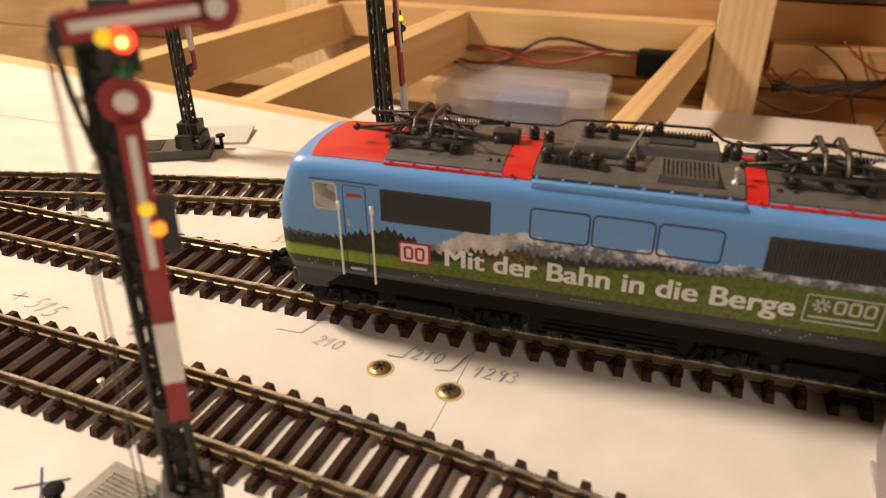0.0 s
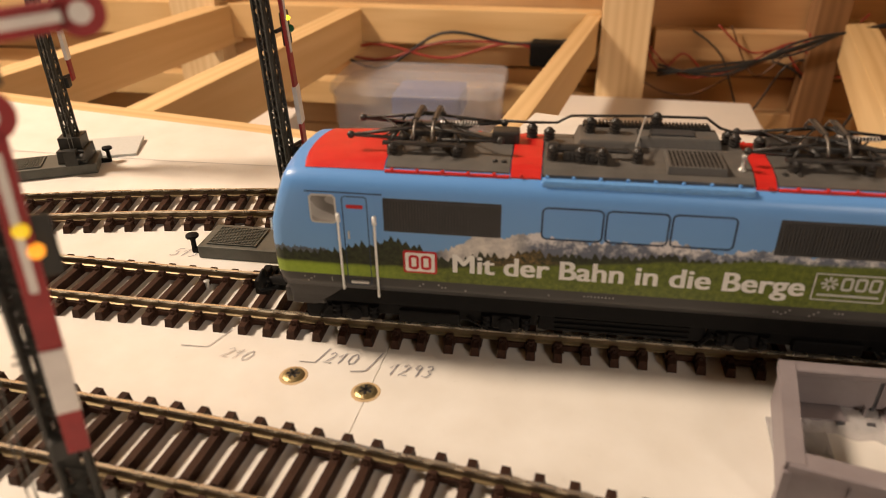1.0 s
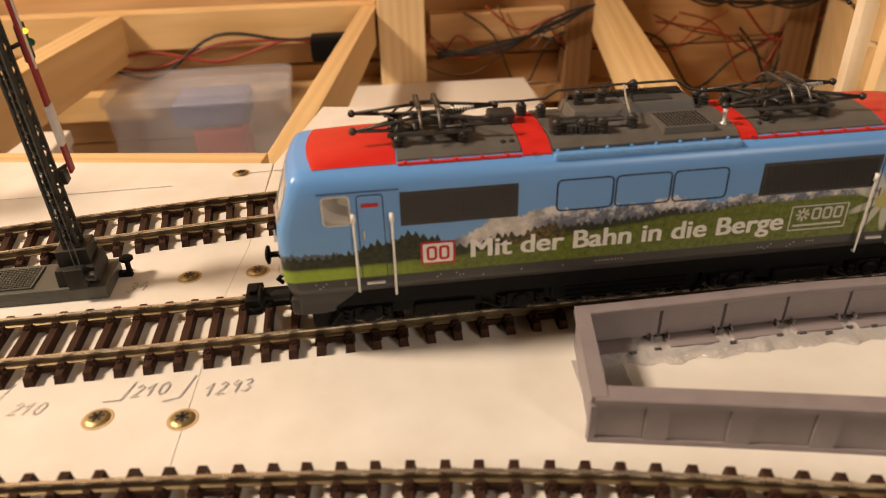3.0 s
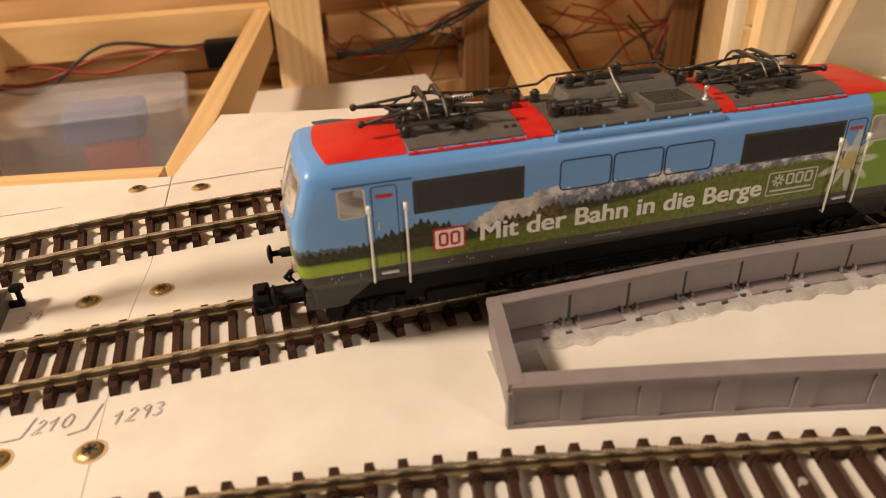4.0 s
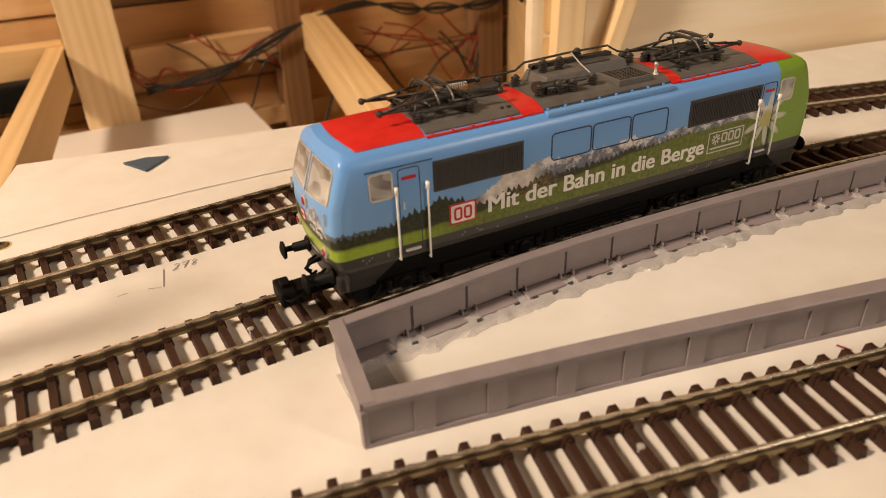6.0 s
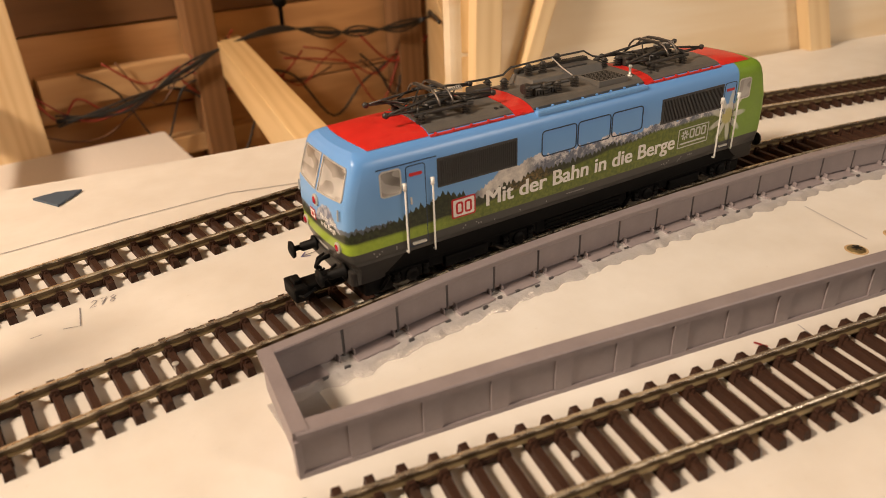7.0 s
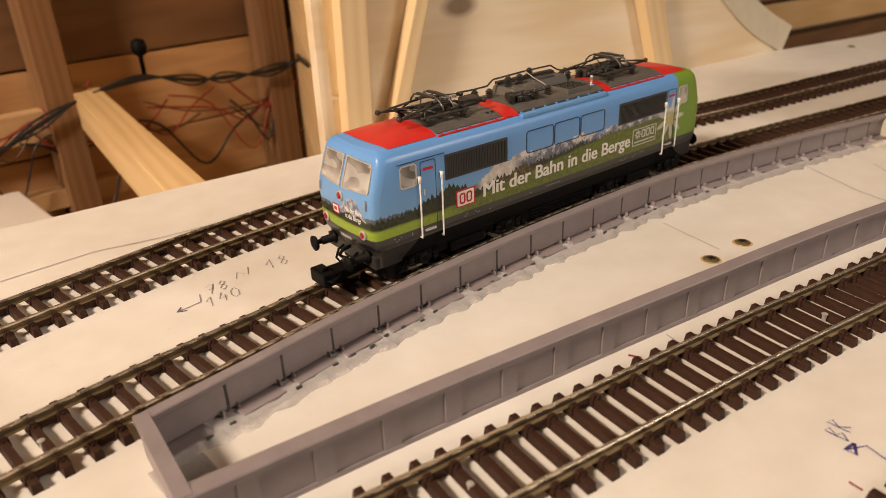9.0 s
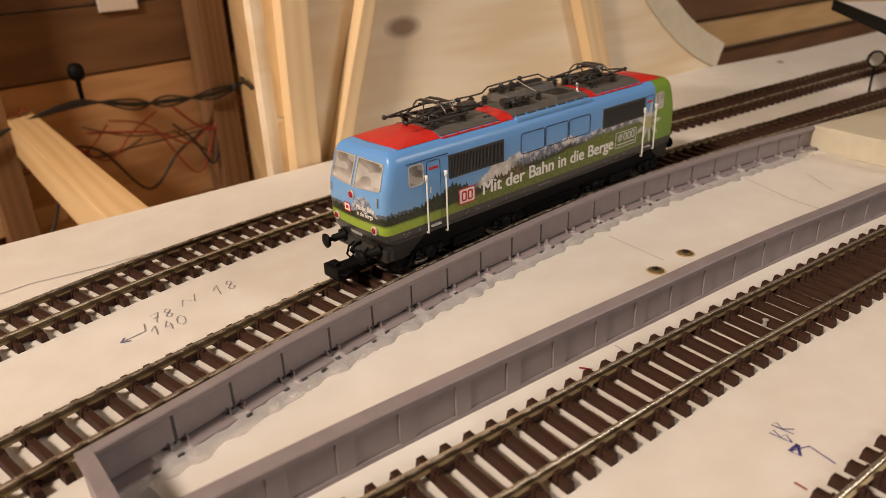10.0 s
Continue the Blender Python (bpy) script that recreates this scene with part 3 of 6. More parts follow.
# storage below the frame
def tub():
    t = thing("storage_tub", "translucent plastic storage tub with blue and red contents", "tub", at=pose(-0.089, 0.437, -0.232, 0, 0, 2))
    bm = bmesh.new()
    outer, inner = [], []
    for zz, w, d in ((0, 0.060, 0.030), (0.172, 0.067, 0.036)):
        outer.append([bm.verts.new((x, y, zz)) for x, y in round_rect(2 * w, 2 * d, 0.01)])
        inner.append([bm.verts.new((x, y, zz + (0.002 if zz == 0 else 0))) for x, y in round_rect(2 * w - 0.003, 2 * d - 0.003, 0.009)])
    n = len(outer[0])
    for k in range(n):
        j = (k + 1) % n
        bm.faces.new((outer[0][k], outer[0][j], outer[1][j], outer[1][k]))
        bm.faces.new((inner[0][j], inner[0][k], inner[1][k], inner[1][j]))
        bm.faces.new((outer[1][k], outer[1][j], inner[1][j], inner[1][k]))
    bm.faces.new(outer[0][::-1])
    bm.faces.new(inner[0])
    part("bin", bm, M["tub"], t)
    bm = bmesh.new()
    lo = [bm.verts.new((x, y, 0.1725)) for x, y in round_rect(0.139, 0.078, 0.012)]
    hi = [bm.verts.new((x, y, 0.179)) for x, y in round_rect(0.137, 0.076, 0.011)]
    bm.faces.new(hi)
    bm.faces.new(lo[::-1])
    for k in range(len(lo)):
        j = (k + 1) % len(lo)
        bm.faces.new((lo[k], lo[j], hi[j], hi[k]))
    part("lid", bm, M["tub"], t, "pale clip-on lid")
    bm = bmesh.new()
    box(bm, -0.020, 0.036, -0.027, 0.02, 0.150, 0.170, 0.004)
    part("blue_packet", bm, M["blue_box"], t, "blue packet seen through the plastic")
    bm = bmesh.new()
    box(bm, -0.008, 0.030, -0.029, 0.02, 0.100, 0.149, 0.004)
    part("red_packet", bm, M["red_box"], t, "red packet seen through the plastic")


tub()
bm = bmesh.new()
box(bm, -0.9, 0.25, 0.24, 0.50, -0.248, -0.2325, 0.002)
tagged(part("lower_shelf", bm, M["board"]), "pale shelf under the open frame", "shelf")
for x0, x1, y0, y1, z1, c in ((-0.33, -0.20, 0.30, 0.44, -0.10, "paper"), (-0.52, -0.36, 0.28, 0.45, -0.12, "base_light"), (0.022, 0.172, 0.290, 0.464, -0.084, "paper")):
    ct = thing("cardboard_box", "pale lidded box on the lower shelf", "box", "stored boxes")
    bm = bmesh.new()
    box(bm, x0, x1, y0, y1, -0.232, z1, 0.002)
    part("carton", bm, M[c], ct)
    bm = bmesh.new()
    box(bm, x0 - 0.002, x1 + 0.002, y0 - 0.002, y1 + 0.002, z1 + 0.0005, z1 + 0.012, 0.002)
    part("lid", bm, M[c], ct)

# cables along the wall
def cable(name, pts, r, mat, label):
    dense = []
    p = [Vector(q) for q in pts]
    for i in range(len(p) - 1):
        p0, p1, p2, p3 = p[max(i - 1, 0)], p[i], p[i + 1], p[min(i + 2, len(p) - 1)]
        for s in range(6):
            t = s / 6
            dense.append(0.5 * (2 * p1 + (p2 - p0) * t + (2 * p0 - 5 * p1 + 4 * p2 - p3) * t * t + (3 * p1 - p0 - 3 * p2 + p3) * t**3))
    dense.append(p[-1])
    bm = bmesh.new()
    tube(bm, dense, r, 6)
    return tagged(part(name, bm, mat, smooth=True), label, "cable", "cables on the wall")


random.seed(11)
for k in range(5):
    o = random.uniform(-0.006, 0.006)
    cable("cable", [(0.10, 0.476, -0.052 + o), (0.15, 0.474, -0.048 - o), (0.20, 0.472, -0.030 + o), (0.235, 0.470, -0.015), (0.285, 0.468, -0.007 + o / 2), (0.33, 0.470, -0.016 - o), (0.36, 0.47, -0.020 + o), (0.405, 0.47, -0.021 - o), (0.432, 0.464, -0.016), (0.356, 0.342, 0.013 + o / 3), (0.318, 0.278, 0.024), (0.288, 0.227, 0.031)],
          random.uniform(0.0007, 0.0012), M["cable"], "black cable slung along the board wall")
for k in range(5):
    o = random.uniform(-0.012, 0.012)
    cable("cable", [(-0.20, 0.482, -0.045 + o), (-0.14, 0.481, -0.05 - o), (-0.08, 0.480, -0.040 + o), (-0.02, 0.480, -0.035), (0.03, 0.479, -0.042 + o)],
          random.uniform(0.0008, 0.0014), M[("cable", "cable_red", "cable_brown")[k % 3]], "thin loose cable on the board wall")
for k in range(18):
    x = 0.11 + 0.0195 * k + random.uniform(-0.01, 0.01)
    w, h0 = random.uniform(0.03, 0.08), random.uniform(-0.05, -0.015)
    cable("cable", [(x - w, 0.484, h0), (x - w / 2, 0.481, h0 - random.uniform(0.0, 0.05)), (x, 0.480, h0 - random.uniform(0.01, 0.07)), (x + w / 2, 0.482, h0 - random.uniform(0, 0.03)), (x + w, 0.484, h0 + random.uniform(-0.02, 0.02))],
          random.uniform(0.0007, 0.0012), M[("cable_red", "cable_brown", "cable_red", "cable")[k % 4]], "thin hanging cable on the board wall")
bm = bmesh.new()
box(bm, -0.004, 0.030, 0.466, 0.485, -0.051, -0.031, 0.003)
tagged(part("plug_box", bm, M["black"]), "black plastic plug box on the batten", "plug box")
bm = bmesh.new()
lathe(bm, [(0.0018, -0.022), (0.002, -0.004), (0.0055, -0.002), (0.0065, 0.004), (0.005, 0.009), (0.001, 0.0105)], 12)
ob = tagged(part("hook_knob", bm, M["black"], smooth=True), "black round knob above the cables", "knob")
ob.matrix_basis = pose(0.294, 0.482, 0.012)

# ------------------------------------------------------------------ tracks
SLEEPER_LEN, RAIL_TOP, PITCH, HALF = 0.0277, 0.0050, 0.00680, 0.00865


def sleeper_mesh():
    """A sleeper with slightly drawn-in top and the four rail chairs."""
    bm = bmesh.new()
    box(bm, -0.00118, 0.00118, -SLEEPER_LEN / 2, SLEEPER_LEN / 2, 0, 0.0025, 0, None, 0.00026)
    for s in (-1, 1):
        box(bm, -0.00150, 0.00150, s * HALF - 0.0023, s * HALF + 0.0023, 0.0008, 0.00262, 0, None, 0.0002)
        for o in (-1, 1):
            yc = s * HALF + o * 0.0013
            box(bm, -0.00105, 0.00105, yc - 0.00075, yc + 0.00075, 0.0024, 0.0034, 0, None, 0.00025)
            box(bm, -0.00045, 0.00045, yc + o * 0.0011 - 0.0004, yc + o * 0.0011 + 0.0004, 0.0024, 0.0031, 0, None, 0.00015)
    me = bpy.data.meshes.new("sleeper")
    bm.to_mesh(me)
    bm.free()
    me.materials.append(M["sleeper"])
    return me


SLEEPER = sleeper_mesh()
RAIL_SHAPE = [(-0.00085, 0.0024), (0.00085, 0.0024), (0.00085, 0.0027), (0.00020, 0.0031), (0.00020, 0.0042), (0.00046, 0.0044), (0.00046, 0.0049), (0.00034, RAIL_TOP), (-0.00034, RAIL_TOP), (-0.00046, 0.0049), (-0.00046, 0.0044), (-0.00020, 0.0042), (-0.00020, 0.0031), (-0.00085, 0.0027)]
TRACKS = []


def track(knots, label, start=0.0):
    t = thing("track", label, "track", "model tracks")
    fine = spline(knots, 0.006)
    for s in (-1, 1):
        bm = bmesh.new()
        sweep(bm, offset_line(fine, s * HALF), RAIL_SHAPE)
        bmesh.ops.recalc_face_normals(bm, faces=bm.faces)
        for f in bm.faces:
            f.material_index = 1 if min(v.co.z for v in f.verts) > 0.0043 else (2 if max(v.co.z for v in f.verts) < 0.0032 else 0)
        part("rail", bm, [M["rail_web"], M["rail"], M["rail_foot"]], t, "browned rail with a bright nickel-silver head")
    line = spline(knots, PITCH, start)
    # moulded webs that join every second pair of sleepers below the rails
    bm = bmesh.new()
    for k, ((x0, y0, a0), (x1, y1, a1)) in enumerate(zip(line, line[1:])):
        s = 1 if k % 2 else -1
        box(bm, 0, math.hypot(x1 - x0, y1 - y0), s * HALF - 0.0012, s * HALF + 0.0012, 0.0006, 0.0022, 0, pose(x0, y0, 0, 0, 0, math.degrees(math.atan2(y1 - y0, x1 - x0))))
    tagged(part("sleeper_web", bm, M["sleeper"], t), kind="stuff")
    TRACKS.append((t, line))
    return t


LOCO_LINE = [(-0.42, 0.033), (-0.30, 0.030), (-0.17, 0.0285), (-0.09, 0.0282), (0, 0.0306), (0.1, 0.0352), (0.2, 0.0362), (0.3, 0.0290), (0.4, 0.0085), (0.48, -0.0125), (0.577, -0.037), (0.80, -0.095)]
track(LOCO_LINE, "brown-sleepered model track that carries the locomotive", 0.0003)
FRONT_LINE = [(-0.4497, -0.0158), (-0.2997, -0.0198), (-0.1097, -0.0245), (-0.0397, -0.0271), (0.0277, -0.0317), (0.0803, -0.0378), (0.1383, -0.0488), (0.1723, -0.0561), (0.2243, -0.0673), (0.2783, -0.0807), (0.3193, -0.0908), (0.5503, -0.1503)]
track(FRONT_LINE, "brown-sleepered model track beside the platform frame", 0.0013)
BACK_LINE = [(-0.3100, 0.0208), (-0.2500, 0.0348), (-0.1940, 0.0513), (-0.1270, 0.0698), (-0.0857, 0.0793), (-0.0076, 0.0930), (0.0470, 0.0988), (0.1040, 0.1033), (0.1630, 0.1063), (0.2326, 0.1018), (0.3300, 0.0808), (0.4570, 0.0465), (0.5435, 0.0269), (0.6580, 0.0018), (0.8500, -0.0432)]
track(BACK_LINE, "brown-sleepered model track at the back of the board", 0.0019)
track([(0.166, -0.1155), (0.20, -0.1235), (0.26, -0.1375), (0.36, -0.165)], "short brown-sleepered model track at the board's front")

# ------------------------------------------------------------------ platform frame
FAR = [(0.0915, 0.0140), (0.12, 0.0152), (0.1485, 0.0165), (0.1919, 0.0158), (0.2455, 0.0125), (0.3137, 0.0045), (0.39, -0.0133), (0.4394, -0.0278), (0.470, -0.0375)]
NEAR = [(0.0868, -0.0170), (0.1145, -0.0222), (0.1420, -0.0276), (0.1740, -0.0346), (0.2056, -0.0416), (0.2370, -0.0488), (0.2691, -0.0560), (0.3018, -0.0640), (0.3332, -0.0726), (0.3671, -0.0818), (0.4200, -0.0970)]
TOP = 0.0118


def platform():
    t = thing("platform", "grey plastic platform edging with panelled walls", "platform")
    far, near = spline(FAR, 0.004), spline(NEAR, 0.004)
    for line, s, wide in ((far, -1, 0), (near, 1, 0.0011)):
        bm = bmesh.new()
        sweep(bm, line, [(0, 0), (s * 0.0011, 0), (s * 0.0011, TOP - 0.0018), (0, TOP - 0.0018)])
        bmesh.ops.recalc_face_normals(bm, faces=bm.faces)
        part("wall", bm, M["platform"], t)
        bm = bmesh.new()
        sweep(bm, line, [(-s * 0.0005, TOP - 0.0018), (s * 0.0027 + wide, TOP - 0.0018), (s * 0.0029 + wide, TOP - 0.0014), (s * 0.0029 + wide, TOP - 0.0003), (s * 0.0026 + wide, TOP), (-s * 0.0002, TOP), (-s * 0.0005, TOP - 0.0003)])
        bmesh.ops.recalc_face_normals(bm, faces=bm.faces)
        part("coping", bm, M["platform"], t, "lighter grey coping strip")
    # end wall
    a, b = Vector((*FAR[0], 0)), Vector((*NEAR[0], 0))
    d = (b - a).normalized()
    ends = [(a.x, a.y, math.atan2(d.y, d.x)), (b.x, b.y, math.atan2(d.y, d.x))]
    bm = bmesh.new()
    sweep(bm, ends, [(0, 0), (0.0011, 0), (0.0011, TOP - 0.0018), (0, TOP - 0.0018)])
    bmesh.ops.recalc_face_normals(bm, faces=bm.faces)
    part("end_wall", bm, M["platform"], t)
    bm = bmesh.new()
    sweep(bm, ends, [(-0.0007, TOP - 0.0018), (0.0027, TOP - 0.0018), (0.0027, TOP + 0.0002), (-0.0007, TOP + 0.0002)])
    bmesh.ops.recalc_face_normals(bm, faces=bm.faces)
    part("end_coping", bm, M["platform"], t, "lighter grey coping strip")
    # ribs on the outer faces and block panels on the inner face
    ribs = spline(NEAR, 0.0165, 0.0128)
    for k, (x, y, an) in enumerate(ribs):
        bm = bmesh.new()
        box(bm, -0.0023, 0.0023, -0.00046, 0.0002, 0, TOP - 0.0018, 0.00008)
        part("rib", bm, M["platform"], t).matrix_basis = pose(x, y, 0, 0, 0, math.degrees(an))
    bm = bmesh.new()
    sweep(bm, near, [(-0.0006, 0), (0.0002, 0), (0.0002, 0.0012), (-0.0006, 0.0012)])
    bmesh.ops.recalc_face_normals(bm, faces=bm.faces)
    part("plinth", bm, M["platform"], t)
    blocks = spline(FAR, 0.0165, 0.0207)
    blocks = [spline(FAR, 0.004)[0]] + blocks
    for k, (p, q) in enumerate(zip(blocks, blocks[1:])):
        bm = bmesh.new()
        L = math.hypot(q[0] - p[0], q[1] - p[1])
        box(bm, 0.0003, L - 0.0004, -0.0019, -0.0009, 0.0022, TOP - 0.0021, 0.00022)
        part("panel", bm, M["platform"], t).matrix_basis = pose(p[0], p[1], 0, 0, 0, math.degrees(math.atan2(q[1] - p[1], q[0] - p[0])))
        for o in (0.0022, L - 0.0022):
            bm = bmesh.new()
            box(bm, o - 0.0003, o + 0.0003, -0.0036, -0.0015, 0.0, 0.0030, 0.0001, None, 0.0002)
            part("lug", bm, M["platform"], t).matrix_basis = pose(p[0], p[1], 0, 0, 0, math.degrees(math.atan2(q[1] - p[1], q[0] - p[0])))
    bm = bmesh.new()
    x0, y0, _ = near[0]
    box(bm, x0 - 0.0009, x0 + 0.0006, y0 - 0.0006, y0 + 0.0011, 0, TOP - 0.0019, 0.0002)
    part("corner_post", bm, M["platform"], t)
    for k, (x, y, an) in enumerate(blocks[1:]):
        bm = bmesh.new()
        box(bm, -0.00035, 0.00030, -0.00165, -0.0010, 0.0008, TOP - 0.0020)
        part("joint", bm, M["platform_dark"], t, "dark joint between wall panels").matrix_basis = pose(x, y, 0, 0, 0, math.degrees(an))
    # the film of dried glue along the far wall, with lumps on it
    random.seed(3)
    led = spline(FAR, 0.0012)[2:-6]
    bm = bmesh.new()
    rows = []
    for k, (x, y, an) in enumerate(led):
        out = -0.0102 - 0.0026 * noise.noise((k * 0.21, 0, 0)) - 0.0006 * noise.noise((k * 0.9, 5, 0))
        row = []
        for q in range(7):
            o = -0.0012 + (out + 0.0012) * q / 6
            hgt = (0.0011 + 0.0007 * noise.noise((k * 0.35, q * 0.8, 2)) + 0.0004 * noise.noise((k * 1.1, q * 2.0, 7))) * (1.0 if q < 5 else (0.75 if q == 5 else 0.05))
            row.append(bm.verts.new((x - o * math.sin(an), y + o * math.cos(an), max(0.0001, hgt))))
        rows.append(row)
    for a, b in zip(rows, rows[1:]):
        for q in range(6):
            bm.faces.new((a[q], a[q + 1], b[q + 1], b[q]))
    bmesh.ops.recalc_face_normals(bm, faces=bm.faces)
    part("glue_film", bm, M["glue"], t, "milky film of dried hot glue", True)
    for k, (x, y, an) in enumerate(spline(FAR, 0.0063)[1:-2]):
        if random.random() < 0.45:
            continue
        bm = bmesh.new()
        box(bm, -0.0008, 0.0008, -0.0003, 0.0003, 0.0, 0.0017, 0.0001)
        part("moulding_stub", bm, M["platform_dark"], t).matrix_basis = Matrix.Translation((x, y, 0)) @ pose(0, 0, 0, 0, 0, math.degrees(an)) @ Matrix.Translation((0, random.uniform(-0.0075, -0.0055), 0))
    # tabs moulded along the foot
    for k, (x, y, an) in enumerate(blocks[:-1]):
        bm = bmesh.new()
        box(bm, 0.0015, 0.0140, -0.0062, -0.0012, 0.0002, 0.0016, 0.0002)
        part("foot_tab", bm, M["platform"], t).matrix_basis = pose(x, y, 0, 0, 0, math.degrees(an))
    bm = bmesh.new()
    box(bm, 0.0015, 0.0135, 0.0030, 0.0250, 0.0002, 0.0007, 0.0002)
    part("corner_tab", bm, M["glue"], t, "clear dried hot glue").matrix_basis = pose(NEAR[0][0], NEAR[0][1], 0, 0, 0, -2)


platform()

# platform building block with a canopy at the far end
bt = thing("platform_kiosk", "cream translucent platform block with a grey-edged canopy", "model building")
bm = bmesh.new()
box(bm, 0.000, 0.16, -0.055, 0.000, 0, 0.0125, 0.0006)
part("block", bm, M["cream_block"], bt).matrix_basis = pose(0.447, -0.032, 0, 0, 0, -18)
bm = bmesh.new()
box(bm, -0.003, 0.003, -0.003, 0.003, 0.0126, 0.0560, 0.0005)
part("post", bm, M["platform"], bt).matrix_basis = pose(0.505, -0.058, 0, 0, 0, -18)
bm = bmesh.new()
box(bm, 0.002, 0.113, -0.110, -0.002, 0.0565, 0.0600, 0.0006)
part("canopy", bm, M["arm_white"], bt, "white canopy sheet").matrix_basis = pose(0.478, -0.050, 0, 0, 0, 27)
for q in ((0, 0.115, -0.002, 0), (0, 0.002, -0.112, -0.0021)):
    bm = bmesh.new()
    box(bm, *q, 0.0545, 0.0608, 0.0004)
    part("edging", bm, M["black"], bt, "dark canopy edging").matrix_basis = pose(0.478, -0.050, 0, 0, 0, 27)
sg = thing("dial_sign", "round white dial on a thin stem", "sign", at=pose(0.597, -0.026, 0, 0, 0, -55))
bm = bmesh.new()
rod(bm, (0, 0, 0), (0, 0, 0.018), 0.0008)
part("stem", bm, M["black"], sg)
bm = bmesh.new()
lathe(bm, [(0.0052, 0), (0.0055, 0.0006), (0.0055, 0.0018), (0.005, 0.002)], 20, pose(0, 0.001, 0.0235, 90))
part("rim", bm, M["black"], sg)
bm = bmesh.new()
lathe(bm, [(0.0044, 0.0019), (0.0044, 0.0023)], 20, pose(0, 0.001, 0.0235, 90))
part("face", bm, M["white"], sg)

# ------------------------------------------------------------------ screws, pencil marks, loose card
def screw(x, y, turn):
    t = thing("screw", "countersunk brass screw sunk in the white board", "screw", "board screws", at=pose(x, y, 0, 0, 0, turn))
    bm = bmesh.new()
    lathe(bm, [(0.0028, 0.00005), (0.0027, 0.0003), (0.0020, 0.0007), (0.0013, 0.0008)], 20)
    part("head", bm, M["brass"], t, smooth=False)
    bm = bmesh.new()
    for a in range(3):
        box(bm, -0.0016, 0.0016, -0.00034, 0.00034, 0.00078, 0.00090, 0, pose(0, 0, 0, 0, 0, 60 * a))
    part("recess", bm, M["roof_dark"], t, "dark star recess")
    bm = bmesh.new()
    lathe(bm, [(0.0035, 0.00003), (0.0034, 0.00012), (0.0031, 0.00012)], 20)
    part("burr", bm, M["board_edge"], t, "torn wood round the head")


for x, y, a in ((-0.0189, 0.0025, 10), (0, 0, 40), (0.0090, 0.0601, 5), (-0.0105, 0.0597, 25), (-0.0059, 0.1323, 50), (0.0166, 0.1269, 15), (0.2874, -0.0356, 0), (0.2679, -0.0336, 20), (0.690, 0.060, 10)):
    screw(x, y, a)


def ribbon(pts, mat, width=0.00032, z=0.0002):
    """A flat unbroken pen line through the points."""
    bm = bmesh.new()
    p = [Vector((*q, z)) for q in pts]
    rows = []
    for i, q in enumerate(p):
        d = (p[min(i + 1, len(p) - 1)] - p[max(i - 1, 0)]).normalized()
        s = Vector((-d.y, d.x, 0)) * width / 2
        rows.append((bm.verts.new(q - s), bm.verts.new(q + s)))
    for a, b in zip(rows, rows[1:]):
        bm.faces.new((a[0], b[0], b[1], a[1]))
    return bm


# pen strokes of the digits, on a field one wide and two high
STROKES = {
    "0": [[(0.5, 2), (0.1, 1.5), (0.05, 0.6), (0.4, 0), (0.85, 0.3), (0.95, 1.3), (0.6, 2)]],
    "1": [[(0.0, 1.2), (0.6, 2), (0.45, 0)]],
    "2": [[(0.1, 1.6), (0.5, 2), (0.9, 1.6), (0.6, 0.9), (0.0, 0.05), (0.95, 0.1)]],
    "3": [[(0.1, 1.8), (0.6, 2), (0.85, 1.5), (0.4, 1.05), (0.9, 0.6), (0.5, 0), (0.0, 0.2)]],
    "4": [[(0.5, 2), (0.05, 0.8), (0.95, 0.85)], [(0.75, 1.3), (0.65, 0)]],
    "5": [[(0.9, 2), (0.3, 1.9), (0.2, 1.1), (0.7, 1.15), (0.85, 0.5), (0.4, 0), (0.0, 0.15)]],
    "7": [[(0.0, 1.8), (0.9, 2), (0.35, 0)], [(0.2, 1), (0.8, 1.05)]],
    "8": [[(0.5, 1.05), (0.15, 1.5), (0.5, 2), (0.85, 1.5), (0.1, 0.5), (0.45, 0), (0.85, 0.45), (0.5, 1.05)]],
    "9": [[(0.85, 1.4), (0.5, 1.1), (0.15, 1.5), (0.5, 2), (0.9, 1.7), (0.7, 0)]],
    "B": [[(0.1, 0), (0.15, 2), (0.8, 1.7), (0.2, 1.05), (0.9, 0.6), (0.1, 0)]],
    "R": [[(0.1, 0), (0.15, 2), (0.85, 1.6), (0.2, 1.0), (0.9, 0)]],
}


def writing(text, x, y, height, turn, mat, label, slant=0.25):
    t = thing("pencil_mark", label, "marking", "marks on the board", at=pose(x, y, 0, 0, 0, turn))
    k = height / 2
    for i, ch in enumerate(text):
        for stroke in STROKES[ch]:
            pts = [((i * 1.35 + px_ + slant * pz_) * k, pz_ * k) for px_, pz_ in stroke]
            part("pen_stroke", ribbon(pts, mat), mat, t)
    return t


def mark(pts, label, mat="pencil", width=0.00032):
    return tagged(part("pencil_line", ribbon(pts, M[mat], width), M[mat]), label, "marking", "marks on the board")


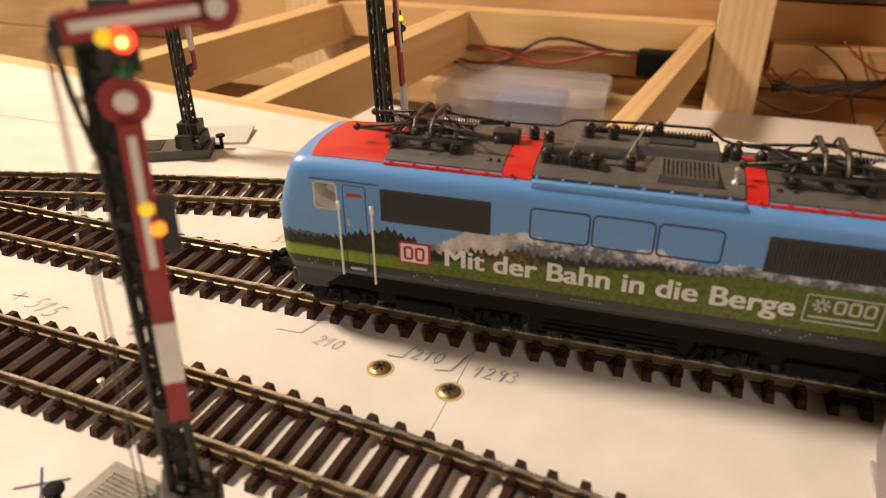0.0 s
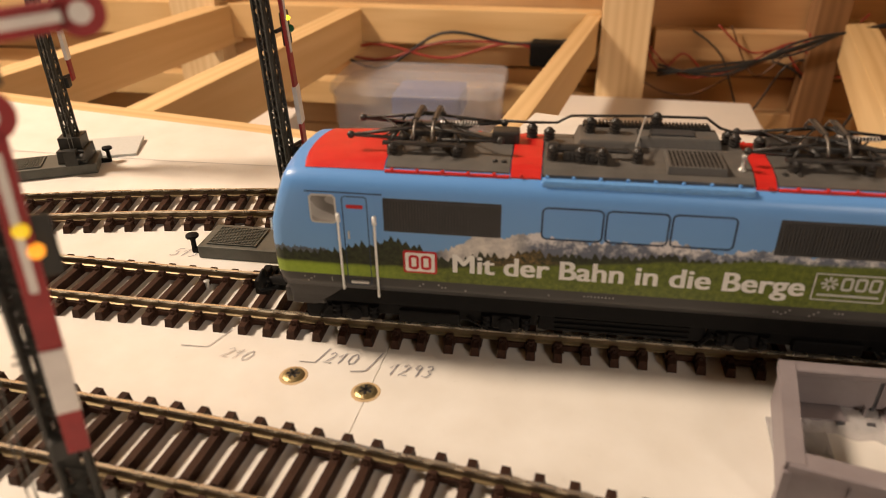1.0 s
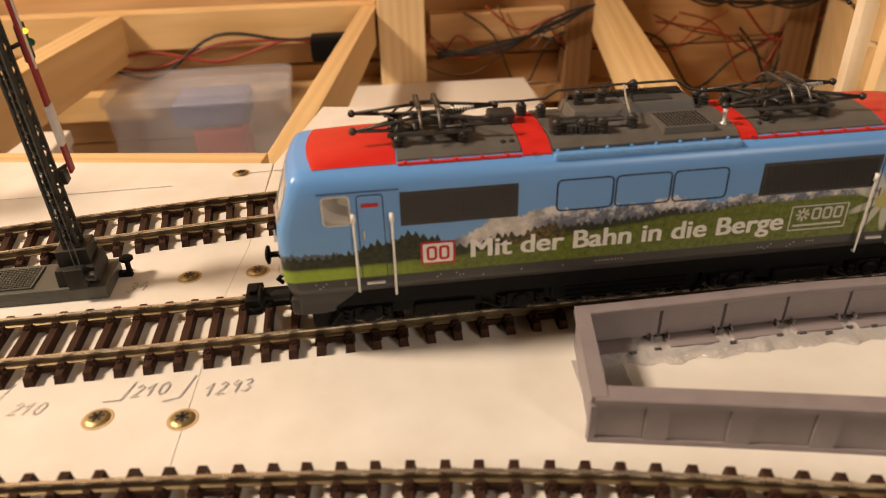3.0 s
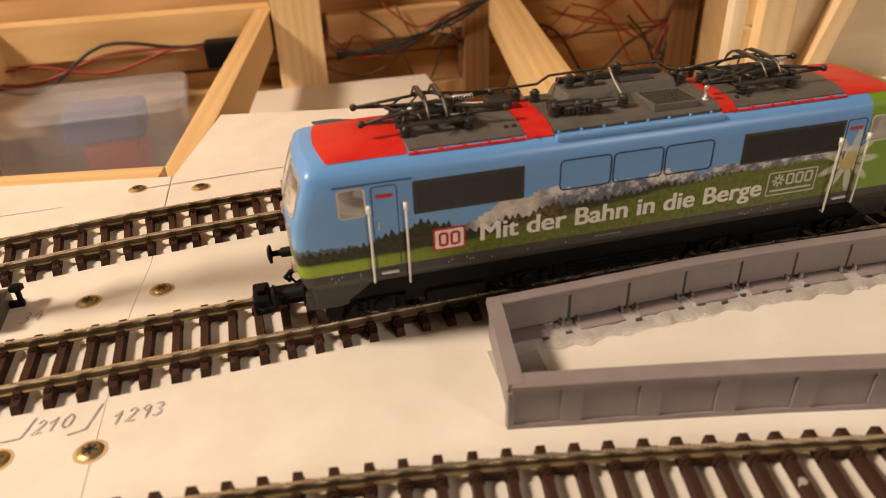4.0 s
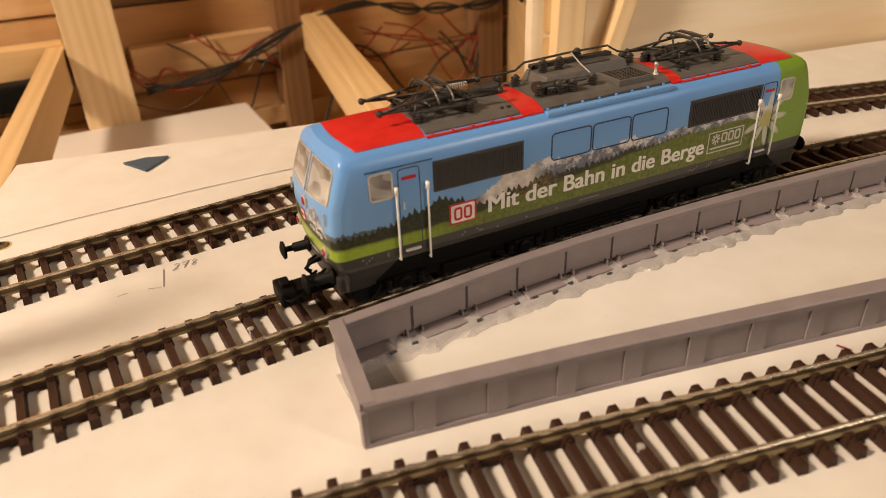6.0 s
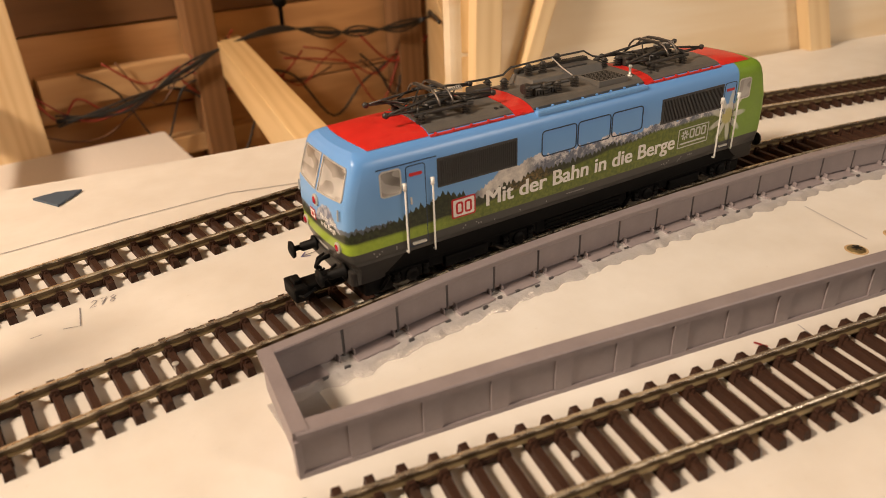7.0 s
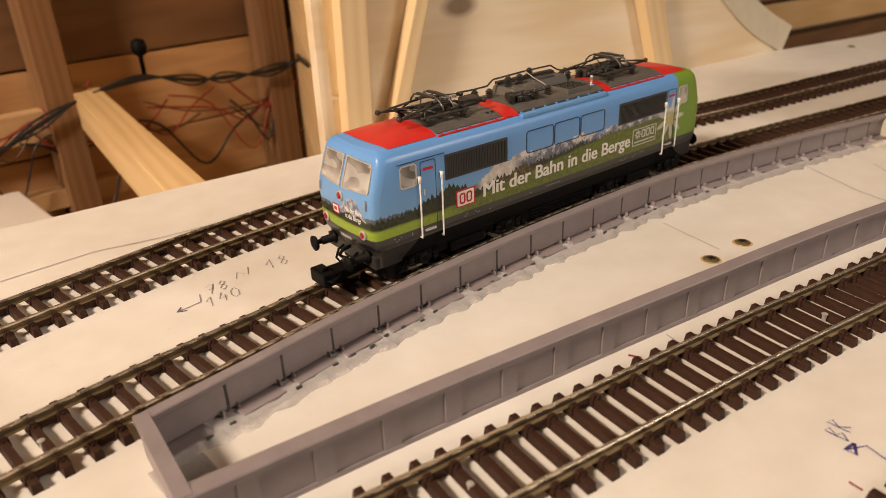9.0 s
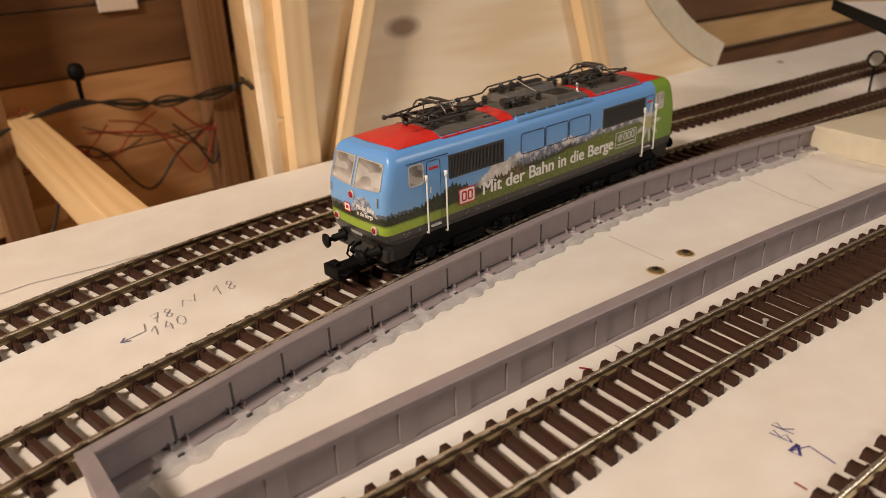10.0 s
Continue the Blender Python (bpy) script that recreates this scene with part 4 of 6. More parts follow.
writing("1293", 0.0030, 0.0068, 0.0042, 4, M["pencil"], "pencilled number 1293 on the white board")
writing("210", -0.0135, 0.0083, 0.0042, 4, M["pencil"], "pencilled number 210 on the white board")
writing("210", -0.0400, 0.0060, 0.0040, -4, M["faint"], "faint pencilled number 210 on the white board")
writing("34", -0.0270, 0.0535, 0.0046, 6, M["pencil"], "pencilled number 34 on the white board")
writing("515", -0.0795, 0.0500, 0.0045, 2, M["pencil"], "pencilled number 515 beside the signal base")
writing("515", -0.1255, -0.0055, 0.0060, -12, M["pencil"], "pencilled number 515 on the white board")
writing("278", 0.0635, 0.0800, 0.0040, 0, M["pencil"], "pencilled number 278 between the tracks")
writing("78", 0.1385, 0.0735, 0.0062, -2, M["pencil"], "pencilled number 78 between the tracks")
writing("140", 0.1345, 0.0660, 0.0062, -2, M["pencil"], "pencilled number 140 between the tracks")
writing("18", 0.1617, 0.0742, 0.0070, -2, M["pencil"], "pencilled number 18 between the tracks")
writing("BR", 0.2035, -0.0982, 0.0050, 12, M["ink"], "letters BR in blue ink on the white board")
mark([(-0.0059, 0.0063), (-0.0022, 0.0072), (0.0002, 0.0146)], "pencilled corner mark on the white board")
mark([(-0.0195, 0.0078), (-0.0155, 0.0080), (-0.0135, 0.0140)], "pencilled corner mark on the white board")
mark([(-0.0520, 0.0085), (-0.0448, 0.0090), (-0.0420, 0.0170)], "faint pencilled corner mark on the white board", "faint")
mark([(0.0553, 0.0731), (0.0596, 0.0719), (0.0612, 0.0822)], "pencilled corner mark between the tracks")
mark([(0.0470, 0.0735), (0.0500, 0.0738)], "short pencil dash between the tracks")
mark([(0.1266, 0.0708), (0.1345, 0.0712), (0.1365, 0.0760)], "pencilled corner mark with an arrow head", width=0.0004)
mark([(0.1285, 0.0726), (0.1262, 0.0706), (0.1290, 0.0694)], "small ink arrow head between the tracks", "ink", 0.0005)
mark([(0.1502, 0.0765), (0.1527, 0.0807), (0.1549, 0.0767), (0.1575, 0.0815)], "pencilled corner mark between the tracks")
mark([(-0.0060, 0.1318), (0.0373, 0.1352), (0.0860, 0.1370), (0.1251, 0.1365), (0.1490, 0.1292), (0.1765, 0.1248), (0.3600, 0.1045)], "long pencil line behind the back track", "faint", 0.0006)
mark([(-0.30, 0.1180), (-0.12, 0.1200), (-0.03, 0.1245)], "faint pencil line behind the back track")
mark([(0.2008, -0.0988), (0.2049, -0.1015), (0.2024, -0.1076)], "blue ink arrow on the white board", "ink", 0.0004)
mark([(0.2039, -0.0993), (0.2005, -0.0985), (0.2003, -0.1009), (0.2039, -0.0993)], "blue ink arrow head on the white board", "ink", 0.0008)
mark([(-0.0650, -0.0572), (-0.0720, -0.0502)], "blue ink cross on the white board", "ink", 0.0005)
mark([(-0.0730, -0.0565), (-0.0640, -0.0505)], "blue ink cross on the white board", "ink", 0.0005)
mark([(-0.1306, -0.0040), (-0.1302, 0.0006)], "pencilled cross stroke on the white board")
mark([(-0.1334, -0.0020), (-0.1278, -0.0014)], "pencilled cross stroke on the white board")
mark([(0.2000, -0.0440), (0.2012, -0.0472)], "small red mark beside the sleepers", "arm_red", 0.0009)
mark([(0.2160, -0.0462), (0.2142, -0.0520)], "dark pencil stroke beside the sleepers", width=0.0003)
mark([(0.1908, -0.1025), (0.1902, -0.1053)], "small red mark by the short track", "arm_red", 0.0006)
for seam in ([(0.3842, -0.0190), (0.3652, -0.0485), (0.3593, -0.0644)], [(0.4046, -0.0427), (0.3881, -0.0584)], [(0.2846, -0.0061), (0.2769, -0.0322)]):
    mark(seam, "faint seam between boards inside the platform frame", "faint", 0.0005)
bm = bmesh.new()
arrow = [(0.068, 0.1655), (0.0635, 0.1745), (0.0610, 0.1790), (0.0700, 0.1800), (0.0785, 0.1765), (0.0745, 0.1720)]
lo, hi = [bm.verts.new((x, y, 0.0001)) for x, y in arrow], [bm.verts.new((x, y, 0.0010)) for x, y in arrow]
bm.faces.new(hi)
bm.faces.new(lo[::-1])
for k in range(len(arrow)):
    j = (k + 1) % len(arrow)
    bm.faces.new((lo[k], lo[j], hi[j], hi[k]))
bmesh.ops.recalc_face_normals(bm, faces=bm.faces)
tagged(part("card_scrap", bm, M["slate"]), "dark blue-grey arrow-shaped scrap of card", "card scrap")
bm = bmesh.new()
box(bm, -0.0150, 0.0150, -0.0095, 0.0095, 0.0001, 0.0012, 0.0002)
ob = tagged(part("card_scrap", bm, M["cream"]), "pale rectangular scrap of card beside the signal", "card scrap")
ob.matrix_basis = pose(-0.1542, 0.1266, 0.0004, 3, 0, 22)

# white pins stuck in sleepers
for x, y in ((-0.0782, -0.026), (-0.1394, 0.0295), (0.1344, -0.0473), (0.0758, 0.0344), (-0.058, 0.0345), (0.252, -0.0755)):
    bm = bmesh.new()
    lathe(bm, [(0.0006, 0), (0.0006, 0.0024), (0.0009, 0.0025), (0.0009, 0.0027), (0.0003, 0.0029)], 10)
    ob = tagged(part("track_pin", bm, M["silver"]), "small pale pin that holds the track down", "pin", "track pins")
    ob.matrix_basis = pose(x, y, 0)

# ------------------------------------------------------------------ semaphore signals
def lattice(bm, height, w0, w1, z0):
    """Four tapering corner angles joined by zigzag lacing."""
    def corner(k, z_):
        w = w0 + (w1 - w0) * (z_ - z0) / height
        return Vector(((-1, 1, 1, -1)[k] * w / 2, (-1, -1, 1, 1)[k] * w / 2 * 0.8, z_))
    for k in range(4):
        rod(bm, corner(k, z0), corner(k, z0 + height), 0.00058, 5)
    steps = int(height / 0.0027)
    for f in range(4):
        a, b = f, (f + 1) % 4
        for s in range(steps):
            za, zb = z0 + height * s / steps, z0 + height * (s + 1) / steps
            p, q = (a, b) if s % 2 else (b, a)
            rod(bm, corner(p, za), corner(q, zb), 0.00042, 4, None, False)


def semaphore(x, y, turn, height, plate_turn, arm2_z, lit, label, arm_label, lean=0.0, plate_at=(0, 0), plate_mat="base_grey", lean_turn=None):
    spin = pose(0, 0, 0, 0, 0, 0 if lean_turn is None else turn - lean_turn)
    tilt = spin.inverted() @ pose(0, 0, 0, 0, lean, 0) @ spin
    t = thing("semaphore_signal", label, "railway signal", "semaphore signals", at=pose(x, y, 0, 0, 0, turn) @ tilt)
    base = part("base_plate", (lambda b: (box(b, -0.031, 0.0075, -0.0075, 0.0075, 0.0, 0.0042, 0.0005), b)[-1])(bmesh.new()), M[plate_mat], t)
    base.matrix_basis = tilt.inverted() @ pose(plate_at[0], plate_at[1], 0, 0, 0, plate_turn)
    bm = bmesh.new()
    box(bm, -0.0285, -0.0125, -0.0058, 0.0058, 0.0043, 0.0047, 0.0001)
    for i in range(16):
        for j in range(11):
            box(bm, -0.0280 + i * 0.00095, -0.0275 + i * 0.00095, -0.0053 + j * 0.00096, -0.0048 + j * 0.00096, 0.0046, 0.0050)
    part("tread_cover", bm, M[plate_mat], base, "chequered metal cover")
    for s in (-1, 1):
        bm = bmesh.new()
        xm = -0.034 if s < 0 else 0.0105
        rod(bm, (xm, s * 0.004, 0), (xm, s * 0.004, 0.0050), 0.0008)
        lathe(bm, [(0.0010, 0.0050), (0.0020, 0.0054), (0.0020, 0.0062), (0.0008, 0.0066)], 10, Matrix.Translation((xm, s * 0.004, 0)))
        box(bm, -0.0345 if s < 0 else 0.0074, -0.0309 if s < 0 else 0.0112, s * 0.004 - 0.0008, s * 0.004 + 0.0008, 0, 0.0016)
        part("mounting_lug", bm, M["black"], base)
    bm = bmesh.new()
    box(bm, -0.0062, 0.0058, -0.0055, 0.0055, 0.0043, 0.0095, 0.0004, None, 0.0003)
    box(bm, -0.0040, 0.0045, -0.0042, 0.0042, 0.0094, 0.0142, 0.0003)
    box(bm, -0.0085, -0.0055, -0.0030, 0.0020, 0.0043, 0.0105, 0.0003)
    rod(bm, (-0.0075, -0.0031, 0.0075), (-0.0075, -0.0055, 0.0075), 0.0014, 10)
    part("drive_block", bm, M["mast"], t)
    bm = bmesh.new()
    lattice(bm, height - 0.014, 0.0043, 0.0032, 0.0138)
    box(bm, -0.0010, 0.0010, -0.0002, 0.0002, 0.0138, height - 0.001)
    part("lattice_mast", bm, M["mast"], t)
    bm = bmesh.new()
    for s in (-1, 1):
        for i in range(int(height / 0.009)):
            rod(bm, (-0.0020 + 0.0006 * i * 0.009 / height, -0.001 * s, 0.02 + i * 0.009), (-0.0036 + 0.0006 * i * 0.009 / height, -0.001 * s, 0.0203 + i * 0.009), 0.00022, 4)
    part("step_iron", bm, M["mast"], t)
    bm = bmesh.new()
    rod(bm, (-0.0062, -0.002, 0.008), (-0.0046, -0.002, height - 0.003), 0.00016, 5)
    rod(bm, (-0.0076, -0.0012, 0.008), (-0.0052, -0.0012, height - 0.004), 0.00014, 5)
    part("pull_wire", bm, M["base_grey"], t, "thin bare pull wire")
    # top bracket
    bm = bmesh.new()
    box(bm, -0.0040, 0.0026, -0.0028, 0.0020, height - 0.004, height - 0.0005, 0.0003)
    tube(bm, [(-0.0042, -0.002, height - 0.002), (-0.0034, -0.002, height - 0.010), (-0.0020, -0.002, height - 0.018)], 0.0005, 5)
    part("top_bracket", bm, M["mast"], t)
    # upper arm, held level
    arm = part("upper_arm", (lambda b: (box(b, -0.002, 0.0152, -0.0008, 0.0, -0.0018, 0.0018, 0.0002), lathe(b, [(0.0029, 0), (0.0029, 0.0008)], 18, pose(0.0160, 0, 0, 90)), b)[-1])(bmesh.new()), M["arm_red"], t, arm_label)
    arm.matrix_basis = pose(-0.0006 if lit else 0.0010, -0.0036, height - (0.0012 if lit else 0.0025), 0, -6, 0)
    bm = bmesh.new()
    box(bm, -0.001, 0.0140, -0.0011, -0.00085, -0.00065, 0.00065)
    lathe(bm, [(0.0013, 0.00085), (0.0013, 0.0011)], 16, pose(0.0160, 0, 0, 90))
    part("white_stripe", bm, M["arm_white"], arm)
    # lower arm, hanging beside the mast
    low = part("lower_arm", (lambda b: (box(b, -0.0016, 0.0016, -0.0008, 0.0, -0.052, -0.001, 0.0002), lathe(b, [(0.0032, 0), (0.0032, 0.0008)], 18, pose(0, 0, 0.0005, 90)), b)[-1])(bmesh.new()), M["arm_red"], t, arm_label)
    low.matrix_basis = pose(0.0030 if lit else 0.0042, -0.0038, arm2_z, 0, 1.2 if lit else -2.0, 0)
    bm = bmesh.new()
    box(bm, -0.00055, 0.00055, -0.0011, -0.00085, -0.0235, -0.0040)
    box(bm, -0.00162, 0.00162, -0.0011, 0.0002, -0.0440, -0.0330)
    lathe(bm, [(0.0014, 0.00085), (0.0014, 0.0011)], 16, pose(0, 0, 0.0005, 90))
    part("white_stripe", bm, M["arm_white"], low)
    bm = bmesh.new()
    rod(bm, (0.0, 0.0004, 0.0005), (-0.004, 0.0024, 0.0005), 0.0007)
    part("pivot", bm, M["mast"], low)
    bm = bmesh.new()
    rod(bm, (0.0, 0.0004, -0.0500), (-0.0045, 0.0026, -0.0500), 0.0006)
    box(bm, -0.0040, -0.0004, 0.0004, 0.0020, -0.0540, -0.0500, 0.0003)
    part("guide", bm, M["mast"], low)
    # lamps
    for zz, kinds in ((height - 0.0060, ("yellow_glow", "red_glow", "green_glass")), (arm2_z - 0.0170, ("yellow_glow", "orange_glow", None))):
        lamp = part("lamp_bracket", (lambda b: (box(b, 0.0030, 0.0078, -0.0016, -0.0004, -0.0048, 0.0042, 0.0003), rod(b, (0.0, 0.0, 0), (0.0050, -0.001, 0), 0.0006), b)[-1])(bmesh.new()), M["mast"], t)
        upper = kinds[2] is not None
        lamp.matrix_basis = pose((-0.0022 if upper else -0.0012) if lit else 0.0012, -0.0026, zz + (0.0036 if lit and upper else 0.0))
        for (dx, dz, r), kd in zip(((0.0042, -0.0002 if lit and upper else 0.0026, 0.0011), (0.0062 if upper or not lit else 0.0052, -0.0006, 0.0015 if upper else 0.0011), (0.0058, -0.0042, 0.0013)), kinds):
            if kd is None:
                continue
            if not lit:
                kd, r = ("yellow_glow", 0.0008) if kd == "yellow_glow" else ("green_glass", 0.0011)
            elif kd == "yellow_glow":
                kd = "yellow_dim"
            bm = bmesh.new()
            lathe(bm, [(r, 0.0015), (r, 0.0022), (r * 0.7, 0.0028), (r * 0.2, 0.0031)], 14, Matrix.Translation((dx, 0, dz)) @ pose(0, 0, 0, 90))
            lens = part("lens", bm, M[kd], lamp, smooth=True)
            if kd == "red_glow":
                bm = bmesh.new()
                lathe(bm, [(r * 0.42, 0.0031), (r * 0.35, 0.0033), (r * 0.1, 0.0034)], 12, Matrix.Translation((dx, 0, dz)) @ pose(0, 0, 0, 90))
                part("lamp_heart", bm, M["hot_glow"], lamp, smooth=True)
    return t


semaphore(-0.0315, -0.0532, 38, 0.0945, -45, 0.0835, True, "tall lattice semaphore signal with a lit red lamp", "dark red signal arm with a white stripe", 1.9, (0.0022, -0.0071), "base_light")
semaphore(-0.0385, 0.0588, 95, 0.0985, -93, 0.0850, False, "tall lattice semaphore signal beside the loco track", "red and white signal arm", -2.0, lean_turn=20)
semaphore(-0.1515, 0.1075, 108, 0.0985, -81, 0.0860, False, "tall lattice semaphore signal behind the back track", "red and white signal arm")

# ------------------------------------------------------------------ the locomotive
LEN, HW = 0.1590, 0.0157          # length between the cab corners, half the width
# front face: setback of the nose by height
NOSE = [(0.0150, -0.0012), (0.0185, -0.0030), (0.0225, -0.0040), (0.0300, -0.0042), (0.0355, -0.0038), (0.0400, -0.0023), (0.0450, -0.0006), (0.0468, 0.0000), (0.0477, 0.0007), (0.0482, 0.0016)]
WIDE = [(0.0150, 0.0150), (0.0185, 0.0156), (0.0225, 0.0157), (0.0355, 0.0157), (0.0430, 0.0156), (0.0455, 0.0152), (0.0468, 0.0145), (0.0477, 0.0135), (0.0482, 0.0126)]


def along(rows, z):
    for (z0, a), (z1, b) in zip(rows, rows[1:]):
        if z <= z1:
            return a + (b - a) * max(0.0, (z - z0) / (z1 - z0))
    return rows[-1][1]


def nose_x(y, z):
    """Where the front face lies at a height and a distance from the middle."""
    s = min(1.0, abs(y) / along(WIDE, z))
    return along(NOSE, z) + 0.0014 * s**2 + 0.0024 * s**34


loco = thing("locomotive", "model electric locomotive printed with an alpine meadow", "model train")


def roof_z(y):
    for (a, za), (b, zb) in zip(((0, 0.0506), (0.0063, 0.0503), (0.0101, 0.0496), (0.0117, 0.0489), (0.0126, 0.0482)), ((0.0063, 0.0503), (0.0101, 0.0496), (0.0117, 0.0489), (0.0126, 0.0482), (0.0140, 0.0470))):
        if abs(y) <= b:
            return za + (zb - za) * (abs(y) - a) / (b - a)
    return 0.0470


def roof_h(x, y):
    """Roof height with the slope down to the cab fronts."""
    d = min(1.0, max(0.0, (min(x, LEN - x) - 0.0010) / 0.0200))
    return 0.0482 + (roof_z(y) - 0.0482) * d * (2 - d)


def loco_body():
    bm = bmesh.new()
    ys = [math.sin(radians(90 * math.sin(radians(-90 + 180 * k / 38)))) for k in range(39)]
    xs = [0.0075 + (LEN - 0.015) * k / 40 for k in range(41)]
    rings = []
    for zz in (0.0188, 0.0205, 0.0225, 0.0262, 0.0300, 0.0355, 0.0400, 0.0430, 0.0450, 0.0460, 0.0468, 0.0477, 0.0482):
        w = along(WIDE, zz)
        ring = [(nose_x(s * w, zz), s * w) for s in ys] + [(x, w) for x in xs] + [(LEN - nose_x(s * w, zz), s * w) for s in ys[::-1]] + [(x, -w) for x in xs[::-1]]
        rings.append([bm.verts.new((x, y, zz)) for x, y in ring])
    n = len(rings[0])
    for a, b in zip(rings, rings[1:]):
        for k in range(n):
            bm.faces.new((a[k], a[(k + 1) % n], b[(k + 1) % n], b[k]))
    # the crown of the roof, which falls towards both cab fronts
    brim = rings[-1]
    for sc in (0.96, 0.90, 0.80, 0.65, 0.5, 0.3, 0.12):
        ring = []
        for v in brim:
            x, y = LEN / 2 + (v.co.x - LEN / 2) * (1 - (1 - sc) * 0.03), v.co.y * sc
            ring.append(bm.verts.new((x, y, roof_h(x, y))))
        rings.append(ring)
        a, b = rings[-2], rings[-1]
        for k in range(n):
            bm.faces.new((a[k], a[(k + 1) % n], b[(k + 1) % n], b[k]))
    bm.faces.new(rings[-1])
    bm.faces.new(rings[0][::-1])
    bmesh.ops.recalc_face_normals(bm, faces=bm.faces)
    return part("body", bm, M["livery"], loco, "glossy body with a printed alpine landscape", True)


body = loco_body()


def roof_sheet(name, x0, x1, wid, mat, lift=0.0004, front=0, label=""):
    """A curved roof panel between two stations."""
    bm = bmesh.new()
    ys = [wid * (-1 + 2 * k / 16) for k in range(17)]
    rows = []
    for x in [x0 + (x1 - x0) * k / 12 for k in range(13)]:
        rows.append([bm.verts.new((x + (0.0016 * (abs(y) / wid) ** 2 * (1 if front > 0 else -1) if front and (x == x0 if front > 0 else x == x1) else 0), y, roof_h(x, y) + lift)) for y in ys])
    for a, b in zip(rows, rows[1:]):
        for k in range(16):
            bm.faces.new((a[k], b[k], b[k + 1], a[k + 1]))
    bmesh.ops.recalc_face_normals(bm, faces=bm.faces)
    if front:
        return part(name, bm, mat, loco, label, True)
    r = bmesh.ops.extrude_face_region(bm, geom=bm.faces[:])
    bmesh.ops.translate(bm, vec=(0, 0, -0.0012), verts=[g for g in r["geom"] if isinstance(g, bmesh.types.BMVert)])
    bmesh.ops.recalc_face_normals(bm, faces=bm.faces)
    return part(name, bm, mat, loco, label)


roof_sheet("cab_roof", 0.0046, 0.0243, 0.0124, M["red"], 0.00016, 1, "red cab roof panel")
roof_sheet("cab_roof", 0.1385, LEN - 0.0046, 0.0124, M["red"], 0.00016, -1, "red cab roof panel")
roof_sheet("pantograph_deck", 0.0246, 0.0520, 0.0118, M["roof_grey"], 0.0003, 0, "grey roof deck under the pantograph")
roof_sheet("pantograph_deck", 0.1072, 0.1382, 0.0118, M["roof_grey"], 0.0003, 0, "grey roof deck under the pantograph")
roof_sheet("red_cross_strip", 0.0523, 0.0588, 0.0127, M["red"], 0.0004, 0, "red strip across the roof")
roof_sheet("red_cross_strip", 0.1028, 0.1069, 0.0127, M["red"], 0.0004, 0, "red strip across the roof")
roof_sheet("machine_room_roof", 0.0591, 0.1025, 0.0122, M["roof_grey"], 0.0007, 0, "grey raised roof over the machine room")
for s in (-1, 1):
    for x0, x1, m_, w_ in ((0.0246, 0.0520, "red", 0.0010), (0.1072, 0.1382, "red", 0.0010)):
        bm = bmesh.new()
        box(bm, x0, x1, s * 0.0124 - 0.0005, s * 0.0124 + 0.0004, 0.0481, 0.04865, 0.0001)
        part("roof_seam", bm, M[m_], loco, "thin red seam strip")
    bm = bmesh.new()
    box(bm, 0.0590, 0.1026, s * 0.0132 - 0.0012, s * 0.0132 + 0.0007, 0.0470, 0.0487, 0.0007)
    part("roof_shoulder", bm, plain("sky_blue_paint", (0.13, 0.33, 0.68), 0.35) if s < 0 else bpy.data.materials["sky_blue_paint"], loco, "blue fluted roof shoulder")
for s in (-1, 1):
    for k in range(20):
        x = 0.0262 + k * 0.00565
        bm = bmesh.new()
        lathe(bm, [(0.00045, 0), (0.00042, 0.0004), (0.0002, 0.0005)], 6)
        part("roof_bolt", bm, bpy.data.materials["sky_blue_paint"] if 0.056 < x < 0.105 else M["red"], loco).matrix_basis = pose(x, s * 0.0126, 0.0487)


